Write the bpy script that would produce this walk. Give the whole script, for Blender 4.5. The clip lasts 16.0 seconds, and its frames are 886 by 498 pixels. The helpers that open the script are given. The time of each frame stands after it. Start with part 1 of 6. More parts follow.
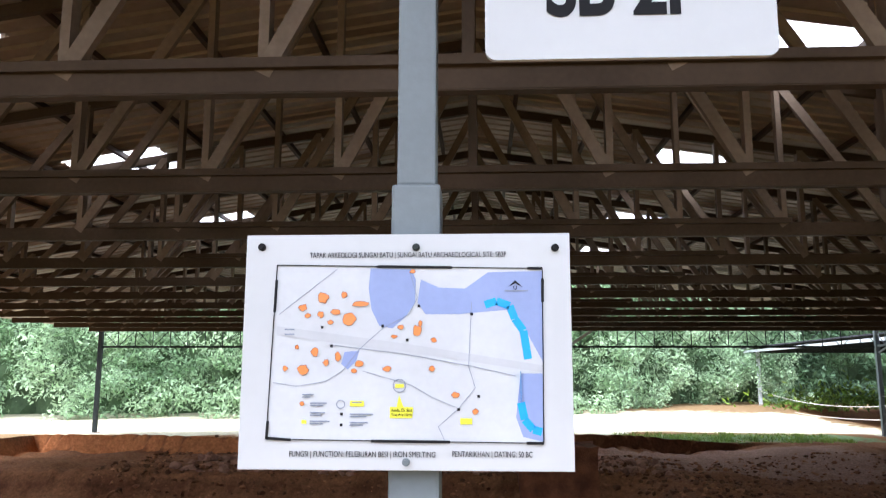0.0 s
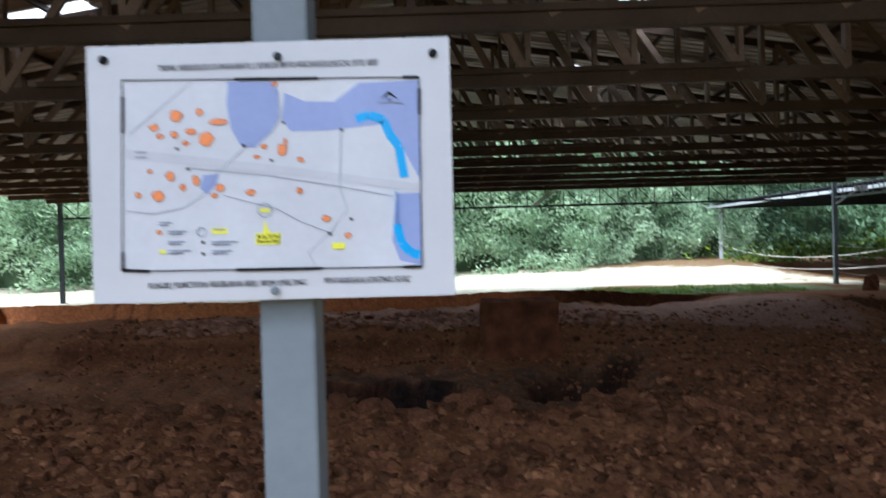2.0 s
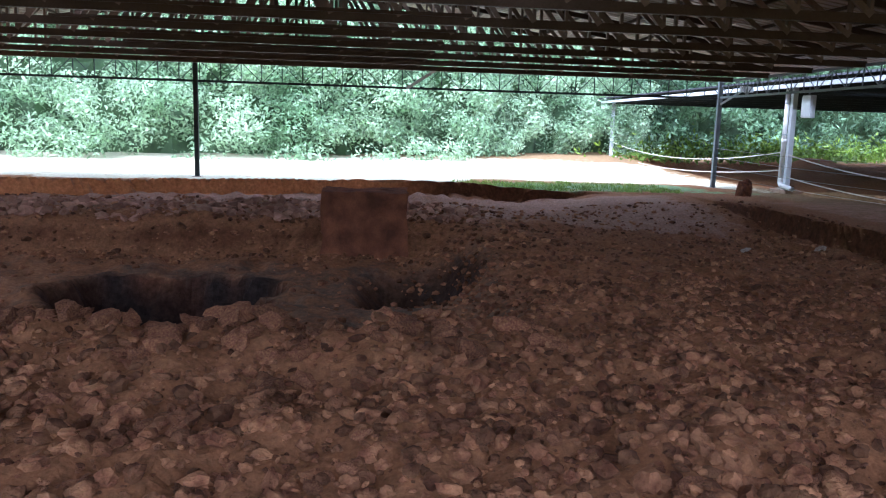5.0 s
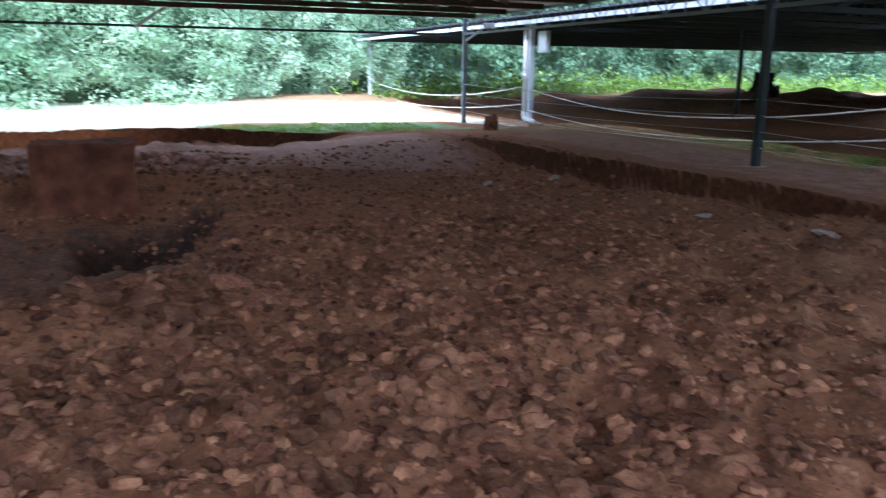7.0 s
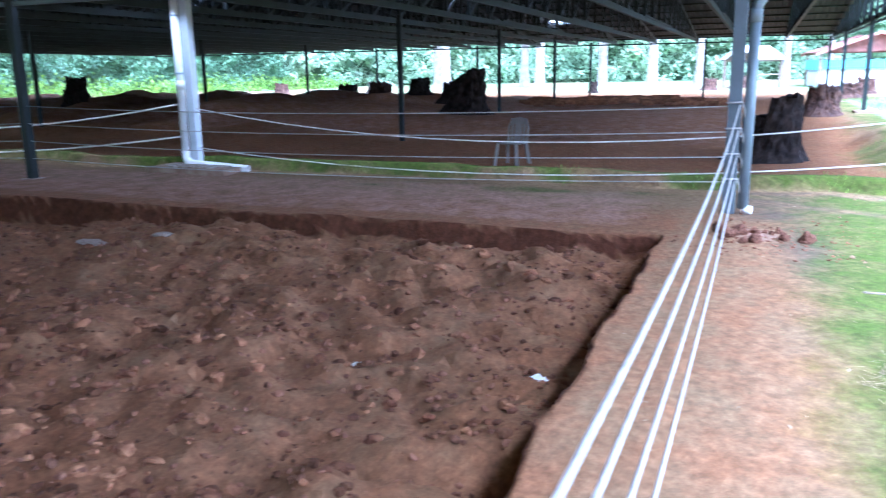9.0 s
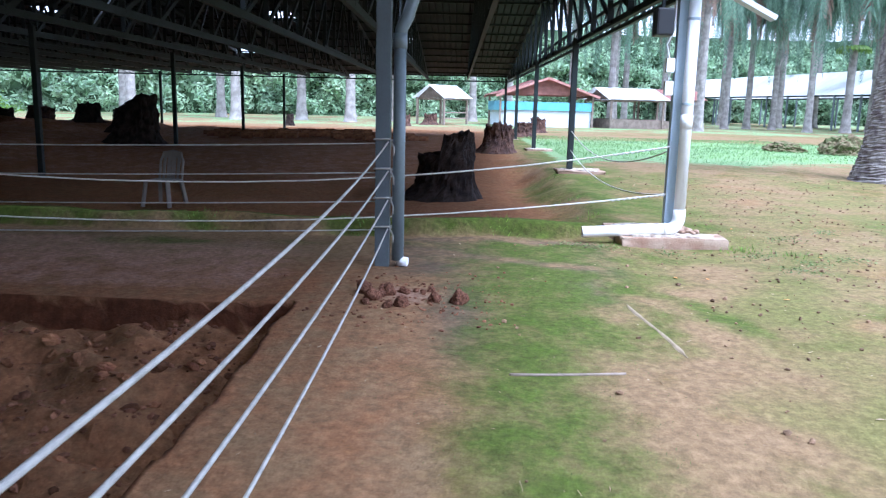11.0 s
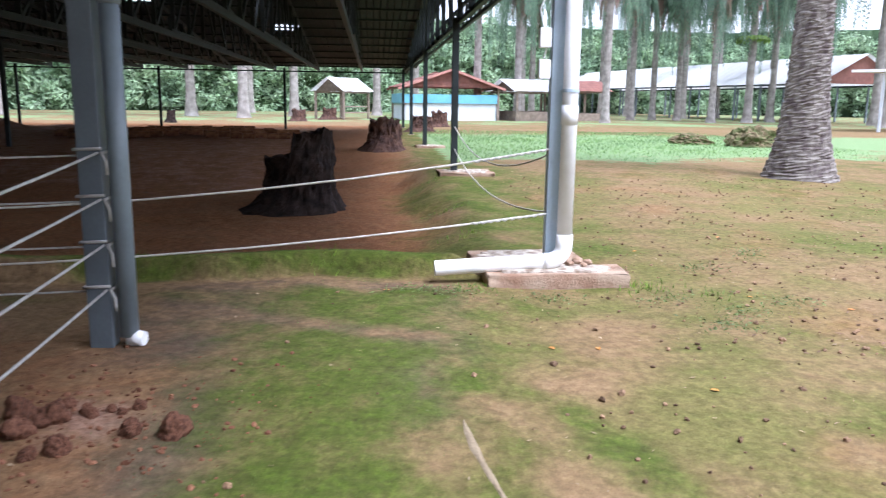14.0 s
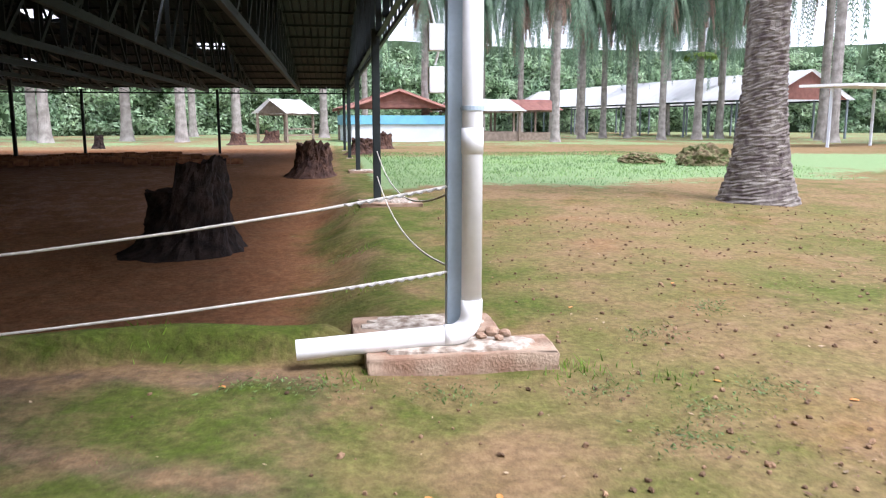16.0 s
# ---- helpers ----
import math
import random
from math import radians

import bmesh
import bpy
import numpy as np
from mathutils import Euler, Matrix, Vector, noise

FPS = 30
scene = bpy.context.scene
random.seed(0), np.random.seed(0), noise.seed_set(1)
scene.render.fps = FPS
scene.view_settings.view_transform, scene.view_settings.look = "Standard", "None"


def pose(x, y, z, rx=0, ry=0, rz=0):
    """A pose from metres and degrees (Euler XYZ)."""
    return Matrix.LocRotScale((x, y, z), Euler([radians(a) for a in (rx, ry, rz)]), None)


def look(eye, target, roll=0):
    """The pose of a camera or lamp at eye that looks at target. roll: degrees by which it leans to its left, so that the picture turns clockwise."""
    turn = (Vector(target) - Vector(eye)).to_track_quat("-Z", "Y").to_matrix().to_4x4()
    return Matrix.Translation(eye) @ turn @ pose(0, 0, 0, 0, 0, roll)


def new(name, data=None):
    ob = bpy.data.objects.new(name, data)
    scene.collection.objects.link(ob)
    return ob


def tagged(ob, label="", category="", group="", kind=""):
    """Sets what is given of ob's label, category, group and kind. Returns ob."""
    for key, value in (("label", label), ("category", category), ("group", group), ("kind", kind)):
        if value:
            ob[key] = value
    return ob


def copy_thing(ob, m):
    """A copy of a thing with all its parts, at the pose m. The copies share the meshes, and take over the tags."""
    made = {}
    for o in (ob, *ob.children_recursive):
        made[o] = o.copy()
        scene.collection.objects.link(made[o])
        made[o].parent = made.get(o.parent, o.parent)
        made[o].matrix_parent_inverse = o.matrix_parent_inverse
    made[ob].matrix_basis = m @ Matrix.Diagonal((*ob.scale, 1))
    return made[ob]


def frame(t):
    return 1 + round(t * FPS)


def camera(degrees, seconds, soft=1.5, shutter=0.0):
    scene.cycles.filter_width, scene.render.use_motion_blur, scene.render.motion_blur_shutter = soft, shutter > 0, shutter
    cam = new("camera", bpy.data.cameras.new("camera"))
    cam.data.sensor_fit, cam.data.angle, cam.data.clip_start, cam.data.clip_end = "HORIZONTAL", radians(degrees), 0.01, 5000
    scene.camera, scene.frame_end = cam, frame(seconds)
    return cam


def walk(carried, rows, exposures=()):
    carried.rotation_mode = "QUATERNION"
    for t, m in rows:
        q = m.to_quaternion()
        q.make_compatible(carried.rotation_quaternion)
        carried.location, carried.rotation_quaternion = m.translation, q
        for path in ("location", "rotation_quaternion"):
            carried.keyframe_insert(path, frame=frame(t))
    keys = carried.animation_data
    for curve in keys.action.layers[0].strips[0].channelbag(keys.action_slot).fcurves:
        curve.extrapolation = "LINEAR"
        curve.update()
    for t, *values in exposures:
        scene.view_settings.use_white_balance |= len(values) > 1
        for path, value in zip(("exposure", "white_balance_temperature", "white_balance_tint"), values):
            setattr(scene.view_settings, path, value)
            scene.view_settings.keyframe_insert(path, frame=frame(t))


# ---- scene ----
cam = camera(59.6, 16.0, soft=1.15, shutter=0.3)
PATH = [
    (0, (-11.749, -1.773, 1.63), (-11.845, 0.198, 1.955), 0.1),
    (0.5, (-11.752, -1.743, 1.613), (-11.854, 0.24, 1.856), -0.1),
    (1, (-11.75, -1.715, 1.605), (-11.852, 0.273, 1.803), -0.3),
    (1.5, (-11.727, -1.696, 1.597), (-11.827, 0.295, 1.766), -0.3),
    (2, (-11.556, -1.612, 1.541), (-11.583, 0.387, 1.52), -1.5),
    (2.5, (-11.317, -1.355, 1.472), (-11.101, 0.628, 1.328), -2.1),
    (3, (-11.174, -1.085, 1.515), (-10.857, 0.876, 1.283), -2.1),
    (3.5, (-10.834, -0.768, 1.481), (-10.55, 1.181, 1.132), -2.1),
    (4, (-10.598, -0.625, 1.493), (-10.382, 1.322, 1.091), -0.9),
    (4.2, (-10.57, -0.515, 1.499), (-10.337, 1.44, 1.148), 0.6),
    (6.3, (-9.958, 0.193, 1.52), (-9.75, 2.159, 1.216), 2.2),
    (6.5, (-9.937, 0.174, 1.516), (-9.594, 2.114, 1.174), 1.9),
    (7, (-9.765, 0.135, 1.512), (-9.013, 1.932, 1.06), 0.6),
    (7.5, (-9.657, -0.032, 1.532), (-8.632, 1.624, 1.073), 1.0),
    (8, (-9.449, -0.065, 1.527), (-8.107, 1.347, 1.073), 1.1),
    (8.5, (-9.011, -0.122, 1.527), (-7.368, 0.94, 1.11), -0.8),
    (9, (-8.585, -0.247, 1.49), (-6.78, 0.489, 1.045), -0.8),
    (9.5, (-8.145, -0.377, 1.473), (-6.262, 0.117, 1.017), -0.1),
    (10, (-7.755, -0.455, 1.468), (-5.816, -0.205, 1.048), 0.8),
    (12.3, (-5.773, -0.948, 1.415), (-3.803, -0.974, 1.073), 1.4),
    (12.5, (-5.602, -0.988, 1.423), (-3.629, -1.011, 1.092), 1.2),
    (13, (-5.219, -1.16, 1.439), (-3.247, -1.192, 1.109), 0.6),
    (13.5, (-4.865, -1.39, 1.433), (-2.9, -1.411, 1.062), 0.4),
    (14, (-4.519, -1.561, 1.432), (-2.563, -1.743, 1.059), 0.8),
    (14.5, (-4.183, -1.811, 1.43), (-2.237, -2.087, 1.062), 1.3),
    (15, (-3.831, -2.0, 1.437), (-1.887, -2.291, 1.068), 1.3),
    (15.5, (-3.425, -2.123, 1.458), (-1.484, -2.446, 1.1), 0.1),
    (16, (-2.962, -2.271, 1.449), (-1.009, -2.56, 1.127), 0.0),
]

EXPOSURES = [(0, 1.45, 5750, 14), (1.5, 1.02, 5450, 12), (2.0, 0.85, 5400, 12), (2.5, 1.4, 5900, 16), (3.0, 1.75, 6200, 20), (3.5, 1.8, 5400, 20), (4.0, 1.85, 5000, 18), (6.5, 1.8, 4950, 18), (7.0, 1.95, 4800, 16), (8.0, 2.4, 4450, 12), (8.5, 2.65, 4350, 15), (9.0, 2.6, 4300, 16), (9.5, 2.2, 4350, 16), (10.2, 1.55, 4550, 15), (12.5, 1.04, 5150, 17), (14.0, 0.94, 5450, 18), (16, 0.78, 5800, 19)]
walk(cam, [(t, look(e, g, r)) for t, e, g, r in PATH], EXPOSURES)

# ---- world and sun ----
world = bpy.data.worlds.new("sky")
scene.world = world
world.use_nodes = True
wn = world.node_tree.nodes
sky = wn.new("ShaderNodeTexSky")
sky.sky_type = "NISHITA"
sky.sun_disc = False
sky.sun_elevation = radians(58)
sky.sun_rotation = radians(225)
sky.dust_density = 4.0
wn["Background"].inputs["Strength"].default_value = 0.15
cloud = wn.new("ShaderNodeMix")
cloud.data_type = "RGBA"
cloud.inputs[0].default_value = 0.75
cloud.inputs[7].default_value = (9.6, 9.7, 9.9, 1)
world.node_tree.links.new(sky.outputs[0], cloud.inputs[6])
world.node_tree.links.new(cloud.outputs[2], wn["Background"].inputs["Color"])
sun = new("sun", bpy.data.lights.new("sun", "SUN"))
sun.data.energy, sun.data.angle, sun.data.color = 3.4, radians(30), (1.0, 0.98, 0.95)
sun.rotation_euler = Euler((radians(32), 0, radians(-45)))

# ---- helpers of this scene ----


def material(name, col, rough=0.7, metal=0.0, var=0.25, scale=6.0, fine=60.0, bump=0.15, col2=None, object_random=0.0, island=False, spec=0.4, coords="Object"):
    """A procedural surface: two scales of colour variation, and a fine relief."""
    m = bpy.data.materials.new(name)
    m.use_nodes = True
    n, l = m.node_tree.nodes, m.node_tree.links
    b = n["Principled BSDF"]
    tc = n.new("ShaderNodeTexCoord")
    a, f = n.new("ShaderNodeTexNoise"), n.new("ShaderNodeTexNoise")
    a.inputs["Scale"].default_value, a.inputs["Detail"].default_value = scale, 5
    f.inputs["Scale"].default_value, f.inputs["Detail"].default_value = fine, 4
    l.new(tc.outputs[coords], a.inputs["Vector"]), l.new(tc.outputs[coords], f.inputs["Vector"])
    ramp = n.new("ShaderNodeValToRGB")
    c2 = col2 or tuple(c * (1 - var) for c in col)
    ramp.color_ramp.elements[0].position, ramp.color_ramp.elements[1].position = 0.35, 0.65
    ramp.color_ramp.elements[0].color, ramp.color_ramp.elements[1].color = (*c2, 1), (*col, 1)
    l.new(a.outputs["Fac"], ramp.inputs["Fac"])
    hsv = n.new("ShaderNodeHueSaturation")
    mr = n.new("ShaderNodeMapRange")
    mr.inputs["To Min"].default_value, mr.inputs["To Max"].default_value = 1 - var * 0.7, 1 + var * 0.7
    l.new(f.outputs["Fac"], mr.inputs["Value"])
    value = mr.outputs[0]
    if object_random or island:
        src = n.new("ShaderNodeNewGeometry").outputs["Random Per Island"] if island else n.new("ShaderNodeObjectInfo").outputs["Random"]
        mo = n.new("ShaderNodeMapRange")
        k = object_random or 0.3
        mo.inputs["To Min"].default_value, mo.inputs["To Max"].default_value = 1 - k, 1 + k
        l.new(src, mo.inputs["Value"])
        mul = n.new("ShaderNodeMath")
        mul.operation = "MULTIPLY"
        l.new(value, mul.inputs[0]), l.new(mo.outputs[0], mul.inputs[1])
        value = mul.outputs[0]
    l.new(value, hsv.inputs["Value"]), l.new(ramp.outputs[0], hsv.inputs["Color"])
    l.new(hsv.outputs[0], b.inputs["Base Color"])
    b.inputs["Roughness"].default_value, b.inputs["Metallic"].default_value = rough, metal
    b.inputs["Specular IOR Level"].default_value = spec
    if bump:
        bp = n.new("ShaderNodeBump")
        bp.inputs["Strength"].default_value, bp.inputs["Distance"].default_value = bump, 0.02
        l.new(f.outputs["Fac"], bp.inputs["Height"]), l.new(bp.outputs[0], b.inputs["Normal"])
    return m


def plain(name, col, rough=0.5, metal=0.0):
    return material(name, col, rough, metal, var=0.08, bump=0.03)


def leaf_material(name, col, col2, trans=0.35, spec=0.4):
    m = material(name, col, 0.5, var=0.3, scale=0.35, fine=1.5, bump=0, col2=col2, object_random=0.45, island=True, spec=spec, coords="Generated")
    n, l = m.node_tree.nodes, m.node_tree.links
    b = n["Principled BSDF"]
    for q in list(n):
        if q.bl_idname == "ShaderNodeTexCoord":
            geo = n.new("ShaderNodeNewGeometry")
            for k in list(q.outputs["Generated"].links):
                l.new(geo.outputs["Position"], k.to_socket)
    tr, mix = n.new("ShaderNodeBsdfTranslucent"), n.new("ShaderNodeMixShader")
    mix.inputs[0].default_value = trans
    src = b.inputs["Base Color"].links[0].from_socket
    l.new(src, tr.inputs["Color"])
    l.new(b.outputs[0], mix.inputs[1]), l.new(tr.outputs[0], mix.inputs[2])
    l.new(mix.outputs[0], n["Material Output"].inputs["Surface"])
    return m


def mesh_of(name, bm, mat, smooth=False):
    me = bpy.data.meshes.new(name)
    bm.to_mesh(me)
    bm.free()
    if smooth:
        me.polygons.foreach_set("use_smooth", [p.loop_total <= 4 for p in me.polygons])
    me.materials.append(mat)
    return me


def part(name, bm, mat, parent=None, label="", smooth=False):
    """Links a bmesh, or a mesh, as one object under a thing or a part."""
    me = bm if isinstance(bm, bpy.types.Mesh) else mesh_of(name, bm, mat, smooth)
    ob = new(name, me)
    ob.parent = parent
    return tagged(ob, label)


def thing(name, label, category, at=None, group="", kind=""):
    ob = tagged(new(name), label, category, group, kind)
    ob.matrix_world = at or Matrix()
    return ob


def raw(name, verts, faces, mat, smooth=False):
    me = bpy.data.meshes.new(name)
    me.from_pydata(np.asarray(verts).tolist(), [], np.asarray(faces).tolist() if not isinstance(faces, list) else faces)
    if smooth:
        me.polygons.foreach_set("use_smooth", [True] * len(me.polygons))
    me.materials.append(mat)
    return me


def box(bm, x0, x1, y0, y1, z0, z1, bevel=0.0):
    r = bmesh.ops.create_cube(bm, size=1.0)
    bmesh.ops.scale(bm, verts=r["verts"], vec=(x1 - x0, y1 - y0, z1 - z0))
    bmesh.ops.translate(bm, verts=r["verts"], vec=((x0 + x1) / 2, (y0 + y1) / 2, (z0 + z1) / 2))
    if bevel:
        es = list({e for v in r["verts"] for e in v.link_edges})
        bmesh.ops.bevel(bm, geom=es, offset=bevel, segments=2, affect="EDGES", profile=0.6)
    return bm


def beam(bm, a, b, w, h, up=(0, 0, 1)):
    """A bar of section w x h from a to b."""
    a, b = Vector(a), Vector(b)
    d = (b - a).normalized()
    s = d.cross(Vector(up))
    s = (s if s.length > 1e-4 else Vector((1, 0, 0))).normalized()
    u = s.cross(d)
    vs = [bm.verts.new(p + s * i * w / 2 + u * j * h / 2) for p in (a, b) for i, j in ((-1, -1), (1, -1), (1, 1), (-1, 1))]
    for q in ((0, 1, 2, 3), (7, 6, 5, 4), (0, 4, 5, 1), (1, 5, 6, 2), (2, 6, 7, 3), (3, 7, 4, 0)):
        bm.faces.new([vs[k] for k in q])
    return bm


def tube(bm, pts, r, n=10, caps=True):
    """A round bar along points; r is one radius, or one for each point."""
    pts = [Vector(p) for p in pts]
    rs = r if isinstance(r, (list, tuple)) else [r] * len(pts)
    rings, ref = [], None
    for i, p in enumerate(pts):
        d = (pts[min(i + 1, len(pts) - 1)] - pts[max(i - 1, 0)]).normalized()
        ref = ref if ref is not None else (Vector((0, 0, 1)) if abs(d.z) < 0.9 else Vector((1, 0, 0)))
        s = (ref - d * ref.dot(d)).normalized()
        t = d.cross(s)
        ref = s
        rings.append([bm.verts.new(p + (s * math.cos(k) + t * math.sin(k)) * rs[i]) for k in np.linspace(0, 2 * math.pi, n, endpoint=False)])
    for a, b in zip(rings, rings[1:]):
        for k in range(n):
            bm.faces.new((a[k], a[(k + 1) % n], b[(k + 1) % n], b[k]))
    if caps:
        bm.faces.new(rings[0][::-1]), bm.faces.new(rings[-1])
    return bm


def sag(a, b, drop, n=14):
    a, b = Vector(a), Vector(b)
    return [a.lerp(b, k / n) - Vector((0, 0, drop * 4 * (k / n) * (1 - k / n))) for k in range(n + 1)]


def lettering(text, size, x, z, y, mat, parent, align="LEFT", width=None, name="lettering", bold=0.0):
    """Flat writing in the upright plane, read from the south."""
    cu = bpy.data.curves.new("text", "FONT")
    cu.body, cu.size, cu.align_x, cu.extrude, cu.offset = text, size, align, 0.0004, bold
    tmp = bpy.data.objects.new("text", cu)
    me = bpy.data.meshes.new_from_object(tmp)
    bpy.data.objects.remove(tmp)
    bpy.data.curves.remove(cu)
    xs = [v.co.x for v in me.vertices]
    if width:
        me.transform(Matrix.Diagonal((width / (max(xs) - min(xs)), 1, 1, 1)))
    me.transform(pose(x, y, z, 90))
    me.materials.clear()
    me.materials.append(mat)
    return part(name, me, mat, parent)


# ---- materials ----
steel_grey = material("grey_painted_steel", (0.17, 0.198, 0.22), 0.45, 0.0, var=0.14, scale=3, fine=45, bump=0.04)
steel_post = material("dark_grey_painted_steel", (0.115, 0.135, 0.148), 0.45, var=0.2, scale=3, fine=45, bump=0.05)
steel_pale = material("pale_blue_grey_steel", (0.44, 0.53, 0.60), 0.4, var=0.14, scale=3, fine=40, bump=0.04)
steel_white = material("white_painted_steel", (0.62, 0.66, 0.70), 0.4, var=0.12, scale=3, fine=40, bump=0.04)
# same truss steel twice: the chords' shadow side is put into the darker colour
steel_web = material("lit_galvanised_web_steel", (0.22, 0.162, 0.118), 0.45, 0.2, var=0.35, scale=1.5, fine=30, bump=0.05, spec=0.12)
steel_brown = material("shaded_galvanised_steel", (0.085, 0.058, 0.04), 0.5, 0.25, var=0.3, scale=1.5, fine=30, bump=0.05, spec=0.12)
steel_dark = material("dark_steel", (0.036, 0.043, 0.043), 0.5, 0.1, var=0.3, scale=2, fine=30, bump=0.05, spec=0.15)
sheet_roof = material("ribbed_roof_sheet", (0.40, 0.315, 0.235), 0.38, 0.3, var=0.3, scale=0.6, fine=12, bump=0.05)
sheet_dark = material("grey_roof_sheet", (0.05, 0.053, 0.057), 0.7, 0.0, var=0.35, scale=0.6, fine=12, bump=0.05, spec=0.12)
sheet_top = material("white_roof_sheet", (0.86, 0.86, 0.86), 0.4, 0.0, var=0.08, scale=0.8, fine=12, bump=0.03)
pvc_white = material("white_plastic_pipe", (0.92, 0.92, 0.92), 0.5, var=0.05, scale=4, fine=30, bump=0.02, col2=(0.82, 0.82, 0.81))
pvc_grey = material("grey_plastic_pipe", (0.19, 0.225, 0.245), 0.35, var=0.15, scale=4, fine=30, bump=0.02)
rope_white = material("white_rope", (0.54, 0.52, 0.48), 0.8, var=0.25, scale=20, fine=240, bump=0.6, spec=0.12)
rope_slack = material("clean_white_rope", (0.68, 0.645, 0.57), 0.8, var=0.2, scale=20, fine=240, bump=0.5, spec=0.12)
rope_thin = material("worn_rope", (0.5, 0.48, 0.44), 0.85, var=0.3, scale=20, fine=240, bump=0.6, spec=0.12)
concrete = material("stained_concrete", (0.42, 0.37, 0.32), 0.9, var=0.2, scale=6, fine=70, bump=0.5, col2=(0.27, 0.17, 0.12), spec=0.12)
pad_side = material("red_stained_concrete", (0.38, 0.285, 0.205), 0.92, var=0.3, scale=5, fine=55, bump=0.5, col2=(0.27, 0.165, 0.11), spec=0.12)
pad_top = material("lichened_screed", (0.55, 0.49, 0.41), 0.92, var=0.3, scale=14, fine=60, bump=0.5, col2=(0.20, 0.15, 0.11), spec=0.12)
strip_earth = material("worn_earth_strip", (0.27, 0.215, 0.14), 0.95, var=0.3, scale=9, fine=60, bump=0.5, col2=(0.22, 0.17, 0.11), spec=0.1)
laterite = material("laterite_stone", (0.26, 0.124, 0.058), 0.95, var=0.4, scale=7, fine=70, bump=0.6, col2=(0.13, 0.05, 0.03), object_random=0.35, spec=0.12)
laterite_i = material("laterite_rubble", (0.27, 0.13, 0.062), 0.95, var=0.5, scale=7, fine=70, bump=0.6, col2=(0.11, 0.043, 0.022), object_random=0.55, island=True, spec=0.12)
clod_earth = material("brown_earth_clod", (0.25, 0.118, 0.07), 0.95, var=0.4, scale=4, fine=40, bump=0.7, col2=(0.11, 0.05, 0.032), object_random=0.25, spec=0.12)
crumb_earth = material("dry_earth_crumbs", (0.24, 0.115, 0.065), 0.95, var=0.4, scale=6, fine=60, bump=0.6, col2=(0.12, 0.052, 0.03), object_random=0.35, island=True, spec=0.1)
clay_block = material("red_clay", (0.20, 0.075, 0.036), 0.95, var=0.35, scale=3, fine=40, bump=0.7, col2=(0.09, 0.034, 0.02), spec=0.12)
stump_dark = material("charred_stump", (0.045, 0.032, 0.026), 0.9, var=0.5, scale=6, fine=50, bump=0.9, col2=(0.015, 0.011, 0.01), spec=0.12)
stump_brown = material("weathered_stump", (0.12, 0.068, 0.05), 0.9, var=0.5, scale=6, fine=50, bump=0.9, col2=(0.05, 0.03, 0.025), spec=0.12)
bark = material("palm_bark", (0.25, 0.225, 0.195), 0.9, var=0.4, scale=7, fine=40, bump=0.9, col2=(0.10, 0.08, 0.075), spec=0.12)
bark_pale = material("pale_palm_bark", (0.36, 0.33, 0.30), 0.9, var=0.35, scale=3, fine=30, bump=0.6, col2=(0.2, 0.18, 0.16), spec=0.12)
palm_leaf = leaf_material("palm_leaf", (0.20, 0.30, 0.195), (0.10, 0.165, 0.11), 0.5)
palm_dead = leaf_material("dry_palm_leaf", (0.36, 0.25, 0.19), (0.20, 0.135, 0.10), 0.4)
bush_leaf = leaf_material("bush_leaf", (0.47, 0.61, 0.40), (0.23, 0.36, 0.20), 0.5)
wood_leaf = leaf_material("woodland_leaf", (0.46, 0.58, 0.38), (0.26, 0.38, 0.24), 0.5)
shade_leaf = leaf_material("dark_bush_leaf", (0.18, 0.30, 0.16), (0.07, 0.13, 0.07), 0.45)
fern_leaf = leaf_material("fern_leaf", (0.17, 0.26, 0.03), (0.11, 0.2, 0.03), 0.4)
weed_leaf = leaf_material("weed_leaf", (0.15, 0.22, 0.06), (0.09, 0.14, 0.04), 0.35)
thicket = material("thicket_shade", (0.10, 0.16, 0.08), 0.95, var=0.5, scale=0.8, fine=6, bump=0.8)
board_white = material("white_board", (0.52, 0.53, 0.56), 0.18, var=0.04, scale=5, fine=30, bump=0.01)
ink = material("black_ink", (0.015, 0.015, 0.018), 0.6, var=0.08, bump=0.03, spec=0.1)
rubber_black = plain("black_plastic", (0.02, 0.02, 0.022), 0.4)
brick_red = material("red_roof_tile", (0.44, 0.21, 0.17), 0.7, var=0.25, scale=3, fine=20)
tarp_blue = material("blue_tarpaulin", (0.16, 0.42, 0.56), 0.45, var=0.2, scale=1.5, fine=10)
wall_white = material("white_wall", (0.62, 0.66, 0.68), 0.8, var=0.15, scale=1, fine=14)
wood = material("grey_timber", (0.28, 0.22, 0.17), 0.85, var=0.35, scale=4, fine=40, bump=0.4)
skylight = material("clear_roof_sheet", (0.9, 0.92, 0.92), 0.3, var=0.05, bump=0)
sk = skylight.node_tree
skt, skm = sk.nodes.new("ShaderNodeBsdfTranslucent"), sk.nodes.new("ShaderNodeMixShader")
skm.inputs[0].default_value = 0.8
sk.links.new(sk.nodes["Principled BSDF"].outputs[0], skm.inputs[1]), sk.links.new(skt.outputs[0], skm.inputs[2])
sk.links.new(skm.outputs[0], sk.nodes["Material Output"].inputs["Surface"])

# ---- the ground: one sheet with two dug fields ----


def sstep(a, b, v):
    t = np.clip((v - a) / (b - a), 0, 1)
    return t * t * (3 - 2 * t)


